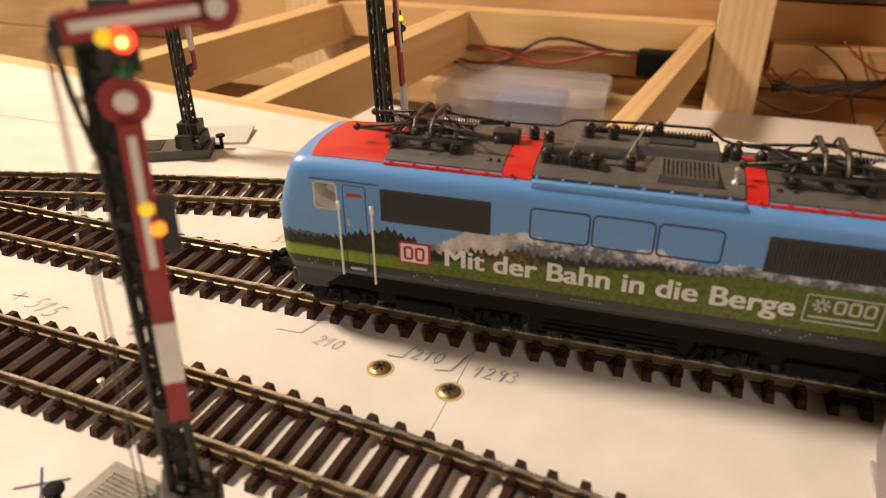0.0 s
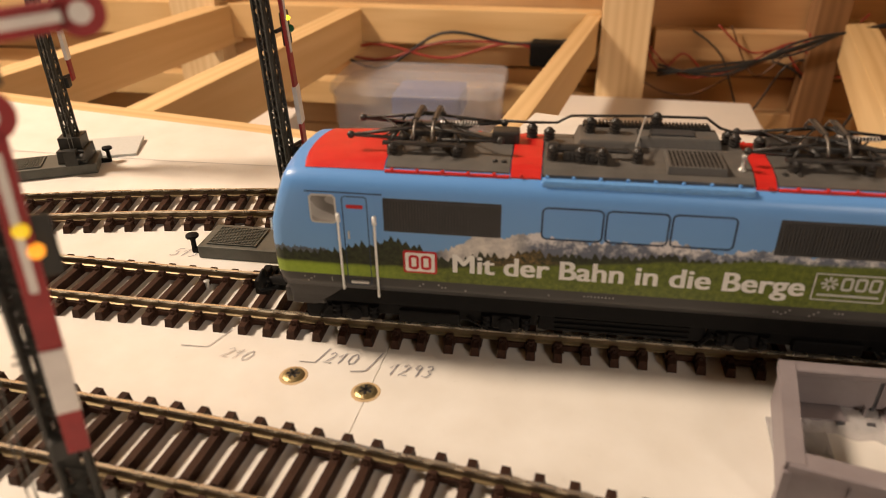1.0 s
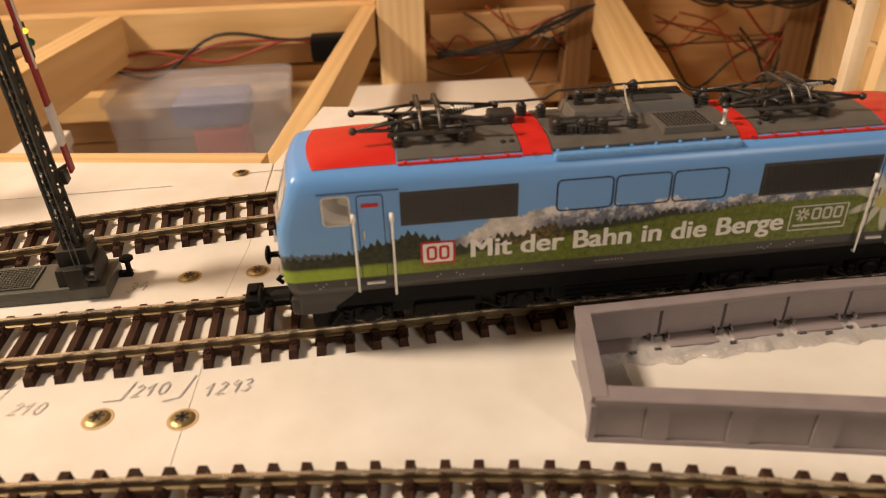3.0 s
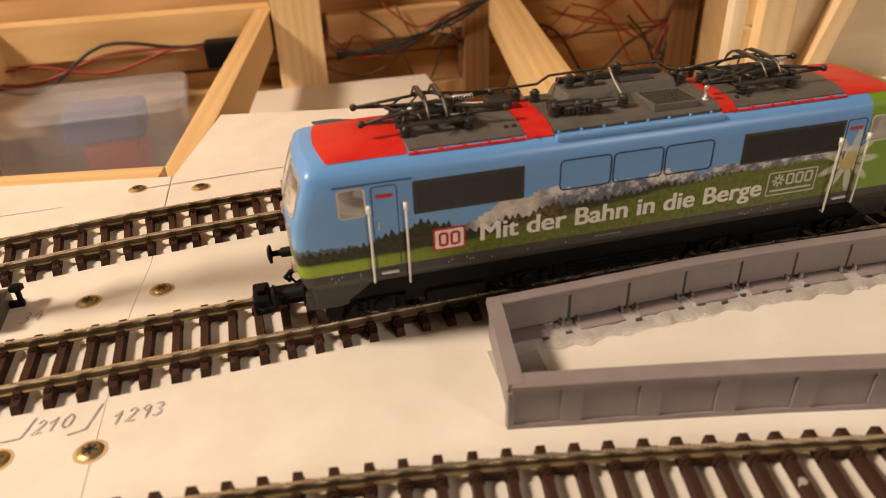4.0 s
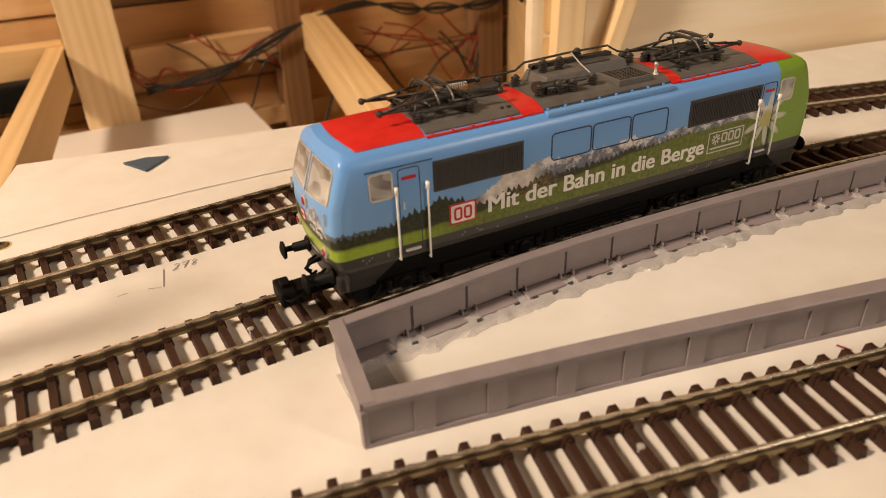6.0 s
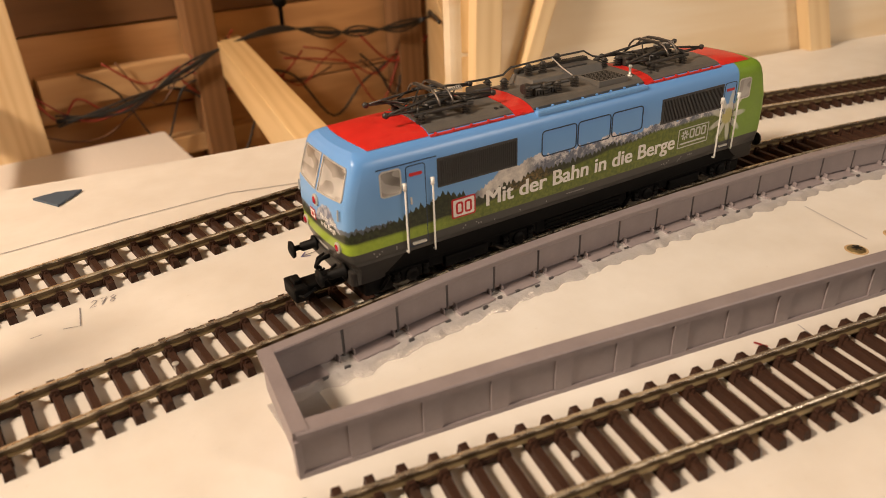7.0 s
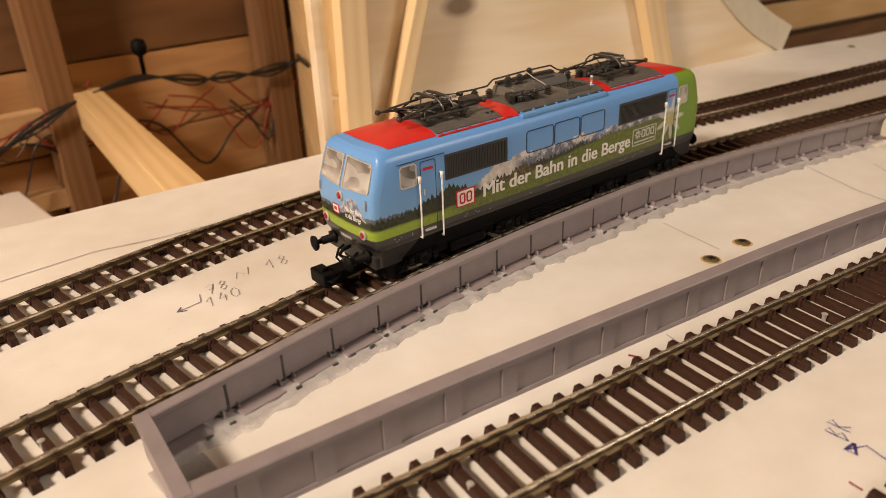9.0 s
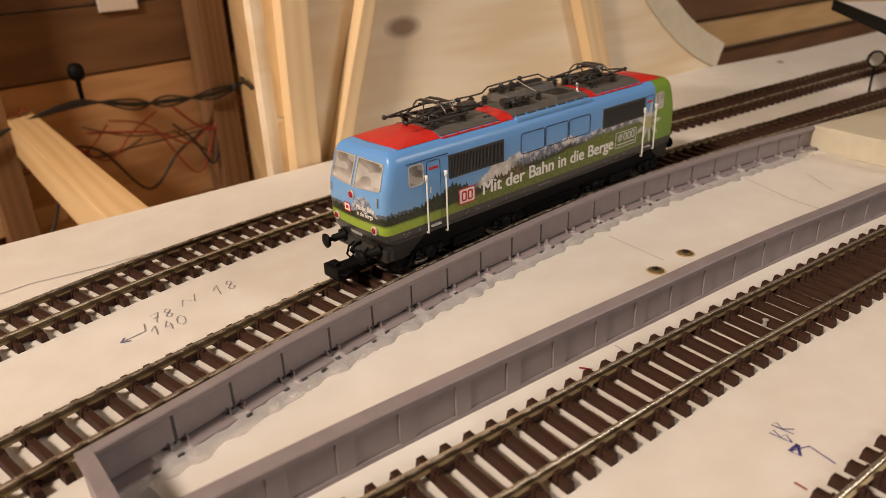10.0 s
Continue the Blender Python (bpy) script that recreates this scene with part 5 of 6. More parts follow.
# --- raised hood with its fittings
def hood():
    bm = bmesh.new()
    box(bm, 0.0655, 0.0810, -0.0035, 0.0092, 0.0500, 0.0537, 0.0005, None, 0.0012)
    box(bm, 0.0790, 0.0985, 0.0004, 0.0092, 0.0500, 0.0536, 0.0005, None, 0.0012)
    h = part("roof_hood", bm, M["roof_grey"], loco, "grey ventilation hood")
    bm = bmesh.new()
    box(bm, 0.0675, 0.0960, 0.0062, 0.0084, 0.0537, 0.0544, 0.0002)
    for k in range(34):
        box(bm, 0.0678 + k * 0.00083, 0.0682 + k * 0.00083, 0.0062, 0.0085, 0.0542, 0.0548)
    part("louvre_strip", bm, M["roof_dark"], h)
    bm = bmesh.new()
    box(bm, 0.0825, 0.0920, 0.0022, 0.0058, 0.0534, 0.0541, 0.0002)
    part("hatch", bm, M["grille"], h)
    # perforated plate
    bm = bmesh.new()
    box(bm, 0.0850, 0.0972, -0.0108, -0.0010, 0.0500, 0.0518, 0.0002, None, 0.0002)
    g = part("grate", bm, M["roof_grey"], h, "perforated grey plate")
    bm = bmesh.new()
    for i in range(12):
        for j in range(8):
            box(bm, 0.0859 + i * 0.00090, 0.0864 + i * 0.00090, -0.0102 + j * 0.00110, -0.0096 + j * 0.00110, 0.0517, 0.0519)
    part("perforation", bm, M["black"], g)
    bm = bmesh.new()
    box(bm, 0.0630, 0.0725, -0.0080, -0.0030, 0.0508, 0.0528, 0.0004, None, 0.0004)
    for k in range(8):
        box(bm, 0.0640 + k * 0.001, 0.0644 + k * 0.001, -0.0083, -0.0078, 0.0511, 0.0524)
    part("switch_case", bm, M["roof_dark"], h)
    bm = bmesh.new()
    rod(bm, (0.0605, -0.0060, 0.0530), (0.0680, -0.0060, 0.0530), 0.0010, 10)
    rod(bm, (0.0680, -0.0060, 0.0530), (0.0770, -0.0060, 0.0528), 0.0006, 8)
    rod(bm, (0.0600, -0.0060, 0.0530), (0.0620, -0.0060, 0.0530), 0.0015, 10)
    part("main_switch", bm, M["roof_dark"], h)
    return h


hood_ob = hood()


def insulator_mesh(height=0.0030):
    bm = bmesh.new()
    prof = [(0.0009, 0)]
    for k in range(4):
        z0 = height * k / 4
        prof += [(0.00075, z0 + 0.0001), (0.00135, z0 + height * 0.10), (0.00135, z0 + height * 0.16), (0.0008, z0 + height * 0.22)]
    prof += [(0.0010, height), (0.0006, height + 0.0005)]
    lathe(bm, prof, 10)
    me = bpy.data.meshes.new("insulator")
    bm.to_mesh(me)
    bm.free()
    me.materials.append(M["roof_dark"])
    return me


INS = insulator_mesh()


def insulator(x, y, z, parent=None):
    ob = new("insulator", INS)
    ob.parent = loco if parent is None else parent
    ob.matrix_basis = pose(x, y, z)


for x, y, z in ((0.0600, 0.0030, 0.0508), (0.0610, -0.0070, 0.0505), (0.0690, 0.0030, 0.0536), (0.0745, 0.0030, 0.0536), (0.0670, -0.0075, 0.0505), (0.0715, -0.0078, 0.0505), (0.0790, -0.0066, 0.0505), (0.0840, 0.0075, 0.0537), (0.1010, 0.0040, 0.0505), (0.0998, 0.0060, 0.0505), (0.1060, 0.0030, 0.0505), (0.0560, 0.0060, 0.0505)):
    insulator(x, y, z)
bm = bmesh.new()
tube(bm, [(0.0480, 0.0060, 0.0545), (0.0560, 0.0060, 0.0543), (0.0618, 0.0060, 0.0545), (0.0630, 0.0060, 0.0553), (0.0648, 0.0062, 0.0562), (0.0800, 0.0072, 0.0564), (0.0950, 0.0074, 0.0564), (0.0965, 0.0070, 0.0554), (0.0980, 0.0064, 0.0545), (0.1000, 0.0058, 0.0541), (0.1080, 0.0050, 0.0540)], 0.00032, 6)
part("bus_bar", bm, M["roof_dark"], loco, "thin dark bus bar", True)
bm = bmesh.new()
tube(bm, [(0.0785, -0.0060, 0.0540), (0.0800, 0.0010, 0.0550), (0.0815, 0.0070, 0.0563)], 0.00022, 5)
part("jumper_wire", bm, M["silver"], loco)
bm = bmesh.new()
lathe(bm, [(0.0009, 0), (0.0009, 0.0008), (0.0004, 0.0010), (0.0004, 0.0030), (0.0006, 0.0032), (0.0006, 0.0040)], 8, pose(0.1005, -0.0080, 0.0500))
part("whistle", bm, M["silver"], loco, "small silver whistle", True)
for x in (0.0485, 0.0505, 0.1090, 0.1120):
    bm = bmesh.new()
    lathe(bm, [(0.0006, 0), (0.0006, 0.0005), (0.0003, 0.0007)], 8, pose(x, -0.0085, 0.0500))
    part("roof_stud", bm, M["roof_dark"], loco)
for x, w in ((0.0475, 0.0058), (0.1075, 0.0062)):
    bm = bmesh.new()
    box(bm, x - 0.0005, x + w, 0.0002, 0.0046, 0.0506, 0.0538, 0.0007)
    part("roof_case", bm, M["roof_dark"], loco)


def pantograph(xc):
    """A folded diamond pantograph on four insulators."""
    p = new("pantograph")
    p.parent = loco
    p.matrix_basis = pose(xc, 0, 0)
    p["label"] = "folded black pantograph"
    for sx in (-1, 1):
        for sy in (-1, 1):
            insulator(sx * 0.0073, sy * 0.0068, 0.0493, p)
    bm = bmesh.new()
    for sy in (-1, 1):
        box(bm, -0.0095, 0.0095, sy * 0.0066 - 0.0007, sy * 0.0066 + 0.0007, 0.0524, 0.0532, 0.0002)
    for x in (-0.0080, -0.0020, 0.0030, 0.0080):
        box(bm, x - 0.0007, x + 0.0007, -0.0066, 0.0066, 0.0525, 0.0531, 0.0002)
    box(bm, -0.0035, 0.0060, -0.0030, 0.0030, 0.0531, 0.0545, 0.0004)
    part("base_frame", bm, M["roof_dark"], p)
    bm = bmesh.new()
    J = 0.0170
    for sx in (-1, 1):
        for sy in (-1, 1):
            joint = (sx * J, sy * 0.0058, 0.0540)
            rod(bm, (sx * 0.0028, sy * 0.0050, 0.0532), joint, 0.00042, 6)
            rod(bm, joint, (-sx * 0.0010, sy * 0.0042, 0.0562), 0.00036, 6)
            rod(bm, (sx * 0.0028, -sy * 0.0050, 0.0534), (sx * J * 0.72, sy * 0.0052, 0.0548), 0.00024, 5)
            rod(bm, (sx * J * 0.55, sy * 0.0054, 0.0538), (sx * 0.0010, -sy * 0.0040, 0.0566), 0.00024, 5)
            rod(bm, (sx * 0.0080, sy * 0.0066, 0.0530), (sx * 0.0060, sy * 0.0040, 0.0556), 0.00030, 5)
        rod(bm, (sx * 0.0030, -0.0056, 0.0534), (sx * 0.0030, 0.0056, 0.0534), 0.0006, 8)
    part("arm_frame", bm, M["roof_dark"], p, "", True)
    for sx in (-1, 1):
        for sy in (-1, 1):
            bm = bmesh.new()
            lathe(bm, [(0.0003, -0.0007), (0.00085, -0.0004), (0.00085, 0.0004), (0.0003, 0.0007)], 8, pose(sx * J, sy * 0.0058, 0.0540, 90))
            part("knuckle", bm, M["roof_dark"], p, "", True)
    for sx in (-1, 1):
        bm = bmesh.new()
        tube(bm, [(sx * 0.0021, q * 0.0086, 0.0545 + h) for q, h in ((-1, 0), (-0.93, 0.0012), (-0.75, 0.0026), (-0.45, 0.0034), (0, 0.0036), (0.45, 0.0034), (0.75, 0.0026), (0.93, 0.0012), (1, 0))], 0.00034, 6)
        part("contact_bow", bm, M["copper"], p, "bare metal contact bow", True)
    bm = bmesh.new()
    for sx in (-1, 1):
        box(bm, sx * 0.0021 - 0.0006, sx * 0.0021 + 0.0006, -0.0046, 0.0046, 0.0574, 0.0581, 0.0001)
    rod(bm, (-0.0034, -0.0038, 0.0563), (0.0034, -0.0038, 0.0563), 0.0005, 6)
    rod(bm, (-0.0034, 0.0038, 0.0563), (0.0034, 0.0038, 0.0563), 0.0005, 6)
    part("collector_head", bm, M["roof_dark"], p)
    bm = bmesh.new()
    helix = [(0.0025 + 0.0088 * k / 90, 0.0016 + 0.0006 * math.cos(k * 0.9), 0.0550 + 0.0006 * math.sin(k * 0.9)) for k in range(91)]
    tube(bm, helix, 0.00012, 4)
    part("spring", bm, M["silver"], p, "coiled steel spring")


pantograph(0.0325)
pantograph(LEN - 0.0405)

# --- side fittings, both sides
def side_panel(bm, pts, s, lift):
    """A thin plate on the side wall from (x, z) points, following its lean."""
    lo = [bm.verts.new((x, s * (along(WIDE, z) - 0.0002), z)) for x, z in pts]
    hi = [bm.verts.new((x, s * (along(WIDE, z) + lift), z)) for x, z in pts]
    n = len(pts)
    bm.faces.new(hi)
    for k in range(n):
        j = (k + 1) % n
        bm.faces.new((lo[k], lo[j], hi[j], hi[k]))


def frame_strip(bm, pts, s, lift, w):
    """A closed raised line along (x, z) points on the side wall."""
    cx, cz = sum(p[0] for p in pts) / len(pts), sum(p[1] for p in pts) / len(pts)
    n = len(pts)
    out, inn = [], []
    for k in range(n):
        a, b, c = Vector(pts[k - 1]), Vector(pts[k]), Vector(pts[(k + 1) % n])
        d = ((b - a).normalized() + (c - b).normalized()).normalized()
        nn = Vector((d.y, -d.x))
        if nn.dot(b - Vector((cx, cz))) < 0:
            nn = -nn
        out.append(b + nn * w / 2)
        inn.append(b - nn * w / 2)
    V = lambda p, h: bm.verts.new((p.x, s * (along(WIDE, p.y) + h), p.y))
    o1, i1, o0, i0 = [V(p, lift) for p in out], [V(p, lift) for p in inn], [V(p, -0.0002) for p in out], [V(p, -0.0002) for p in inn]
    for k in range(n):
        j = (k + 1) % n
        bm.faces.new((o1[k], o1[j], i1[j], i1[k]))
        bm.faces.new((o0[k], o0[j], o1[j], o1[k]))
        bm.faces.new((i1[k], i1[j], i0[j], i0[k]))


def rect(x0, x1, z0, z1, r=0.0008):
    return [((x0 + x1) / 2 + a, (z0 + z1) / 2 + b) for a, b in round_rect(x1 - x0, z1 - z0, r, 3)]


def fix(bm):
    bmesh.ops.recalc_face_normals(bm, faces=bm.faces)
    return bm


for s in (-1, 1):
    for x0, x1 in ((0.0244, 0.0508), (0.1082, 0.1376)):
        bm = bmesh.new()
        side_panel(bm, rect(x0, x1, 0.0350, 0.0432, 0.0002), s, 0.00012)
        grille = part("vent_grille", fix(bm), M["grille"], loco, "dark slatted ventilation grille")
        bm = bmesh.new()
        side_panel(bm, [(0, 0.0356), (0.00030, 0.0356), (0.00030, 0.0426), (0, 0.0426)], s, 0.00036)
        first = part("slat", fix(bm), M["grille"], grille)
        first.location.x = x0 + 0.0005
        k = x0 + 0.0005 + 0.00068
        while k < x1 - 0.0006:
            ob = new("slat", first.data)
            ob.parent = grille
            ob.location.x = k
            k += 0.00068
    for k in range(3):
        x0 = (0.0597, 0.0733, 0.0869)[k]
        bm = bmesh.new()
        frame_strip(bm, rect(x0, x0 + 0.0129, 0.0355, 0.0430, 0.0011), s, 0.00012, 0.00034)
        part("window_outline", fix(bm), M["outline"], loco, "blue blind window with a dark outline")
    for x0, flip in ((0.0075, 0), (LEN - 0.0134, 1)):
        bm = bmesh.new()
        pts = rect(x0, x0 + 0.0059, 0.0364, 0.0432, 0.0009)
        side_panel(bm, pts, s, 0.00006)
        w = part("cab_side_window", fix(bm), M["pane"], loco, "cab side window with a painted pale interior")
        bm = bmesh.new()
        frame_strip(bm, pts, s, 0.0002, 0.0004)
        part("frame", fix(bm), M["silver"], w)
    for x0 in (0.0150, LEN - 0.0207):
        bm = bmesh.new()
        frame_strip(bm, rect(x0, x0 + 0.0057, 0.0200, 0.0431, 0.0008), s, 0.00010, 0.00022)
        d = part("cab_door", fix(bm), M["outline"], loco, "cab door drawn by a dark joint")
        bm = bmesh.new()
        side_panel(bm, rect(x0 + 0.0008, x0 + 0.0050, 0.0206, 0.0212, 0.0001), s, 0.0006)
        part("step", fix(bm), M["silver"], d)
        bm = bmesh.new()
        side_panel(bm, rect(x0 + 0.0009, x0 + 0.0048, 0.0402, 0.0411, 0.0003), s, 0.00012)
        part("maker_mark", fix(bm), M["db_red"], d, "small red mark")
        bm = bmesh.new()
        side_panel(bm, rect(x0 + 0.0009, x0 + 0.0013, 0.0325, 0.0345, 0.0001), s, 0.0004)
        part("handle", fix(bm), M["silver"], d)
    bm = bmesh.new()
    tube(bm, [(0.0066, s * 0.0157, 0.0440), (0.0243, s * 0.0157, 0.0440)], 0.00016, 5)
    part("rain_strip", bm, M["outline"], loco)
    for x, z0, z1 in ((0.0140, 0.0192, 0.0387), (0.0224, 0.0176, 0.0384), (LEN - 0.0140, 0.0192, 0.0387), (LEN - 0.0224, 0.0176, 0.0384)):
        bm = bmesh.new()
        yy = s * (HW + 0.0009)
        tube(bm, [(x, s * HW, z1), (x, yy, z1), (x, yy, z1 - 0.0006), (x, yy, z0 + 0.0006), (x, yy, z0), (x, s * HW, z0)], 0.00030, 6)
        tube(bm, [(x, yy - s * 0.0002, z1 - 0.0016), (x, yy, z1 + 0.0004)], 0.00055, 6)
        part("handrail", bm, M["white"], loco, "white handrail", True)
    # signs: the red-framed badge and the pale framed plate, as plain shapes
    badge = [(0.0285, 0.0364, 0.0244, 0.0303)] if s < 0 else [(LEN - 0.0364, LEN - 0.0285, 0.0244, 0.0303)]
    for x0, x1, z0, z1 in badge:
        bm = bmesh.new()
        side_panel(bm, rect(x0, x1, z0, z1, 0.0006), s, 0.00008)
        b = part("badge", fix(bm), M["db_red"], loco, "red-framed white badge")
        bm = bmesh.new()
        side_panel(bm, rect(x0 + 0.0005, x1 - 0.0005, z0 + 0.0005, z1 - 0.0005, 0.0004), s, 0.00016)
        part("badge_field", fix(bm), M["white"], b)
        bm = bmesh.new()
        for c in (0.32, 0.68):
            xm = x0 + (x1 - x0) * c
            frame_strip(bm, rect(xm - 0.0009, xm + 0.0009, z0 + 0.0014, z1 - 0.0014, 0.0005), s, 0.00024, 0.00062)
        part("badge_bars", fix(bm), M["db_red"], b)
    x0, x1 = (0.1178, 0.1322) if s < 0 else (LEN - 0.1322, LEN - 0.1178)
    bm = bmesh.new()
    frame_strip(bm, rect(x0, x1, 0.0248, 0.0312, 0.0002), s, 0.00010, 0.00032)
    pl = part("plate", fix(bm), M["cream"], loco, "pale outlined plate with a star and bars")
    bm = bmesh.new()
    for i in range(3):
        xa = x0 + 0.0056 + i * 0.0028
        frame_strip(bm, rect(xa, xa + 0.0018, 0.0276, 0.0303, 0.0004), s, 0.00012, 0.00055)
    side_panel(bm, rect(x0 + 0.0010, x1 - 0.0010, 0.0258, 0.0263, 0.0001), s, 0.00012)
    part("plate_lettering", fix(bm), M["cream"], pl)
    bm = bmesh.new()
    for i in range(8):
        a = math.pi * i / 4
        c = Vector((x0 + 0.0030, 0.0289))
        d, e = Vector((math.cos(a), math.sin(a))), Vector((-math.sin(a), math.cos(a)))
        side_panel(bm, [tuple(c + d * 0.0005 - e * 0.0002), tuple(c + d * 0.0017 - e * 0.0003), tuple(c + d * 0.0017 + e * 0.0003), tuple(c + d * 0.0005 + e * 0.0002)], s, 0.00012)
    part("plate_star", fix(bm), M["cream"], pl)
    # fine print on the skirt as bars
    bm = bmesh.new()
    random.seed(8)
    for xa, n_ in ((0.0320, 2), (0.0365, 3), (0.0428, 1), (0.0520, 1), (0.0620, 1), (0.0700, 9), (0.1110, 5), (0.1185, 3), (0.1235, 3), (0.0040, 4)):
        for i in range(n_):
            zz = 0.0206 + random.choice((0, 0.0006, -0.0005)) if n_ < 6 else 0.0210
            side_panel(bm, rect(xa + i * 0.0008, xa + i * 0.0008 + 0.0004, zz, zz + 0.0004, 0.00003), s, 0.00006)
    side_panel(bm, rect(0.0108, 0.0111, 0.0205, 0.0217, 0.00005), s, 0.00008)
    tagged(part("skirt_print", fix(bm), M["dim_print"], loco, "tiny pale print on the dark skirt"), kind="stuff")


def text_mesh(words, layers):
    """Letters of the built-in font as one mesh, made bolder by shifted layers; returns it with its width."""
    data = bpy.data.curves.new("words", "FONT")
    data.body, data.size = words, 1.0
    tmp = new("words", data)
    flat = bpy.data.meshes.new_from_object(tmp.evaluated_get(bpy.context.evaluated_depsgraph_get()))
    bpy.data.objects.remove(tmp)
    bm = bmesh.new()
    for i, (dx, dy) in enumerate(layers):
        n0 = len(bm.verts)
        bm.from_mesh(flat)
        bm.verts.ensure_lookup_table()
        for v in bm.verts[n0:]:
            v.co = (v.co.x + dx, v.co.y + dy, i)
    xs = [v.co.x for v in bm.verts]
    return bm, min(xs), max(xs)


BOLD = ((-0.027, -0.012), (0.027, 0.012), (-0.027, 0.012), (0.027, -0.012))


def slogan(s):
    bm, x0, x1 = text_mesh("Mit der Bahn in die Berge", BOLD)
    k, capk = 0.0762 / (x1 - x0), 0.0047 / 0.70
    for v in bm.verts:
        x, y, z = v.co
        zz = 0.0254 + y * capk
        v.co = ((0.0400 + (x - x0) * k) if s < 0 else (LEN - 0.0400 - (x - x0) * k), s * (along(WIDE, zz) + 0.00010 + z * 0.00001), zz)
    return part("slogan", bm, M["white"], loco, "white printed words Mit der Bahn in die Berge")


def front_words(words, y0, y1, z0, end):
    """Small words on the curved front, read from ahead of it."""
    bm, x0, x1 = text_mesh(words, BOLD)
    for v in bm.verts:
        x, y, z = v.co
        f = (x - x0) / (x1 - x0)
        zz = z0 + y * 0.0023
        yy = (y0 + (y1 - y0) * f) * (1 if end == 0 else -1)
        xx = nose_x(yy, zz) - 0.00012 - z * 0.00001
        v.co = (xx if end == 0 else LEN - xx, yy, zz)
    return part("front_slogan", bm, M["white"], loco, "small white printed words")


slogan(-1)
slogan(1)


# --- cab fronts
def front_patch(pts, lift, mat, name, parent, end, label="", ring=0.0):
    """A plate that follows the curved front from (y, z) points; ring > 0 leaves only a rim."""
    bm = bmesh.new()
    f = (lambda y, z, h: (nose_x(y, z) - h, y, z)) if end == 0 else (lambda y, z, h: (LEN - nose_x(y, z) + h, y, z))
    n = len(pts)
    cy, cz = sum(p[0] for p in pts) / n, sum(p[1] for p in pts) / n
    if ring:
        k_ = lambda p: (cy + (p[0] - cy) * ring, cz + (p[1] - cz) * ring)
        o, i = [bm.verts.new(f(*p, lift)) for p in pts], [bm.verts.new(f(*k_(p), lift)) for p in pts]
        o0, i0 = [bm.verts.new(f(*p, -0.0002)) for p in pts], [bm.verts.new(f(*k_(p), -0.0002)) for p in pts]
        for a in range(n):
            b = (a + 1) % n
            bm.faces.new((o[a], o[b], i[b], i[a]))
            bm.faces.new((o0[a], o0[b], o[b], o[a]))
            bm.faces.new((i[a], i[b], i0[b], i0[a]))
    else:
        rows = []
        for sc in (1.0, 0.75, 0.5, 0.25, 0.02):
            rows.append([bm.verts.new(f(cy + (p[0] - cy) * sc, cz + (p[1] - cz) * sc, lift)) for p in pts])
        for r0, r1 in zip(rows, rows[1:]):
            for a in range(n):
                b = (a + 1) % n
                bm.faces.new((r0[a], r0[b], r1[b], r1[a]))
        bm.faces.new(rows[-1])
    bmesh.ops.recalc_face_normals(bm, faces=bm.faces)
    return part(name, bm, mat, parent, label)


def dense(pts, k=6):
    out = []
    for a, b in zip(pts, pts[1:] + pts[:1]):
        out += [(a[0] + (b[0] - a[0]) * i / k, a[1] + (b[1] - a[1]) * i / k) for i in range(k)]
    return out


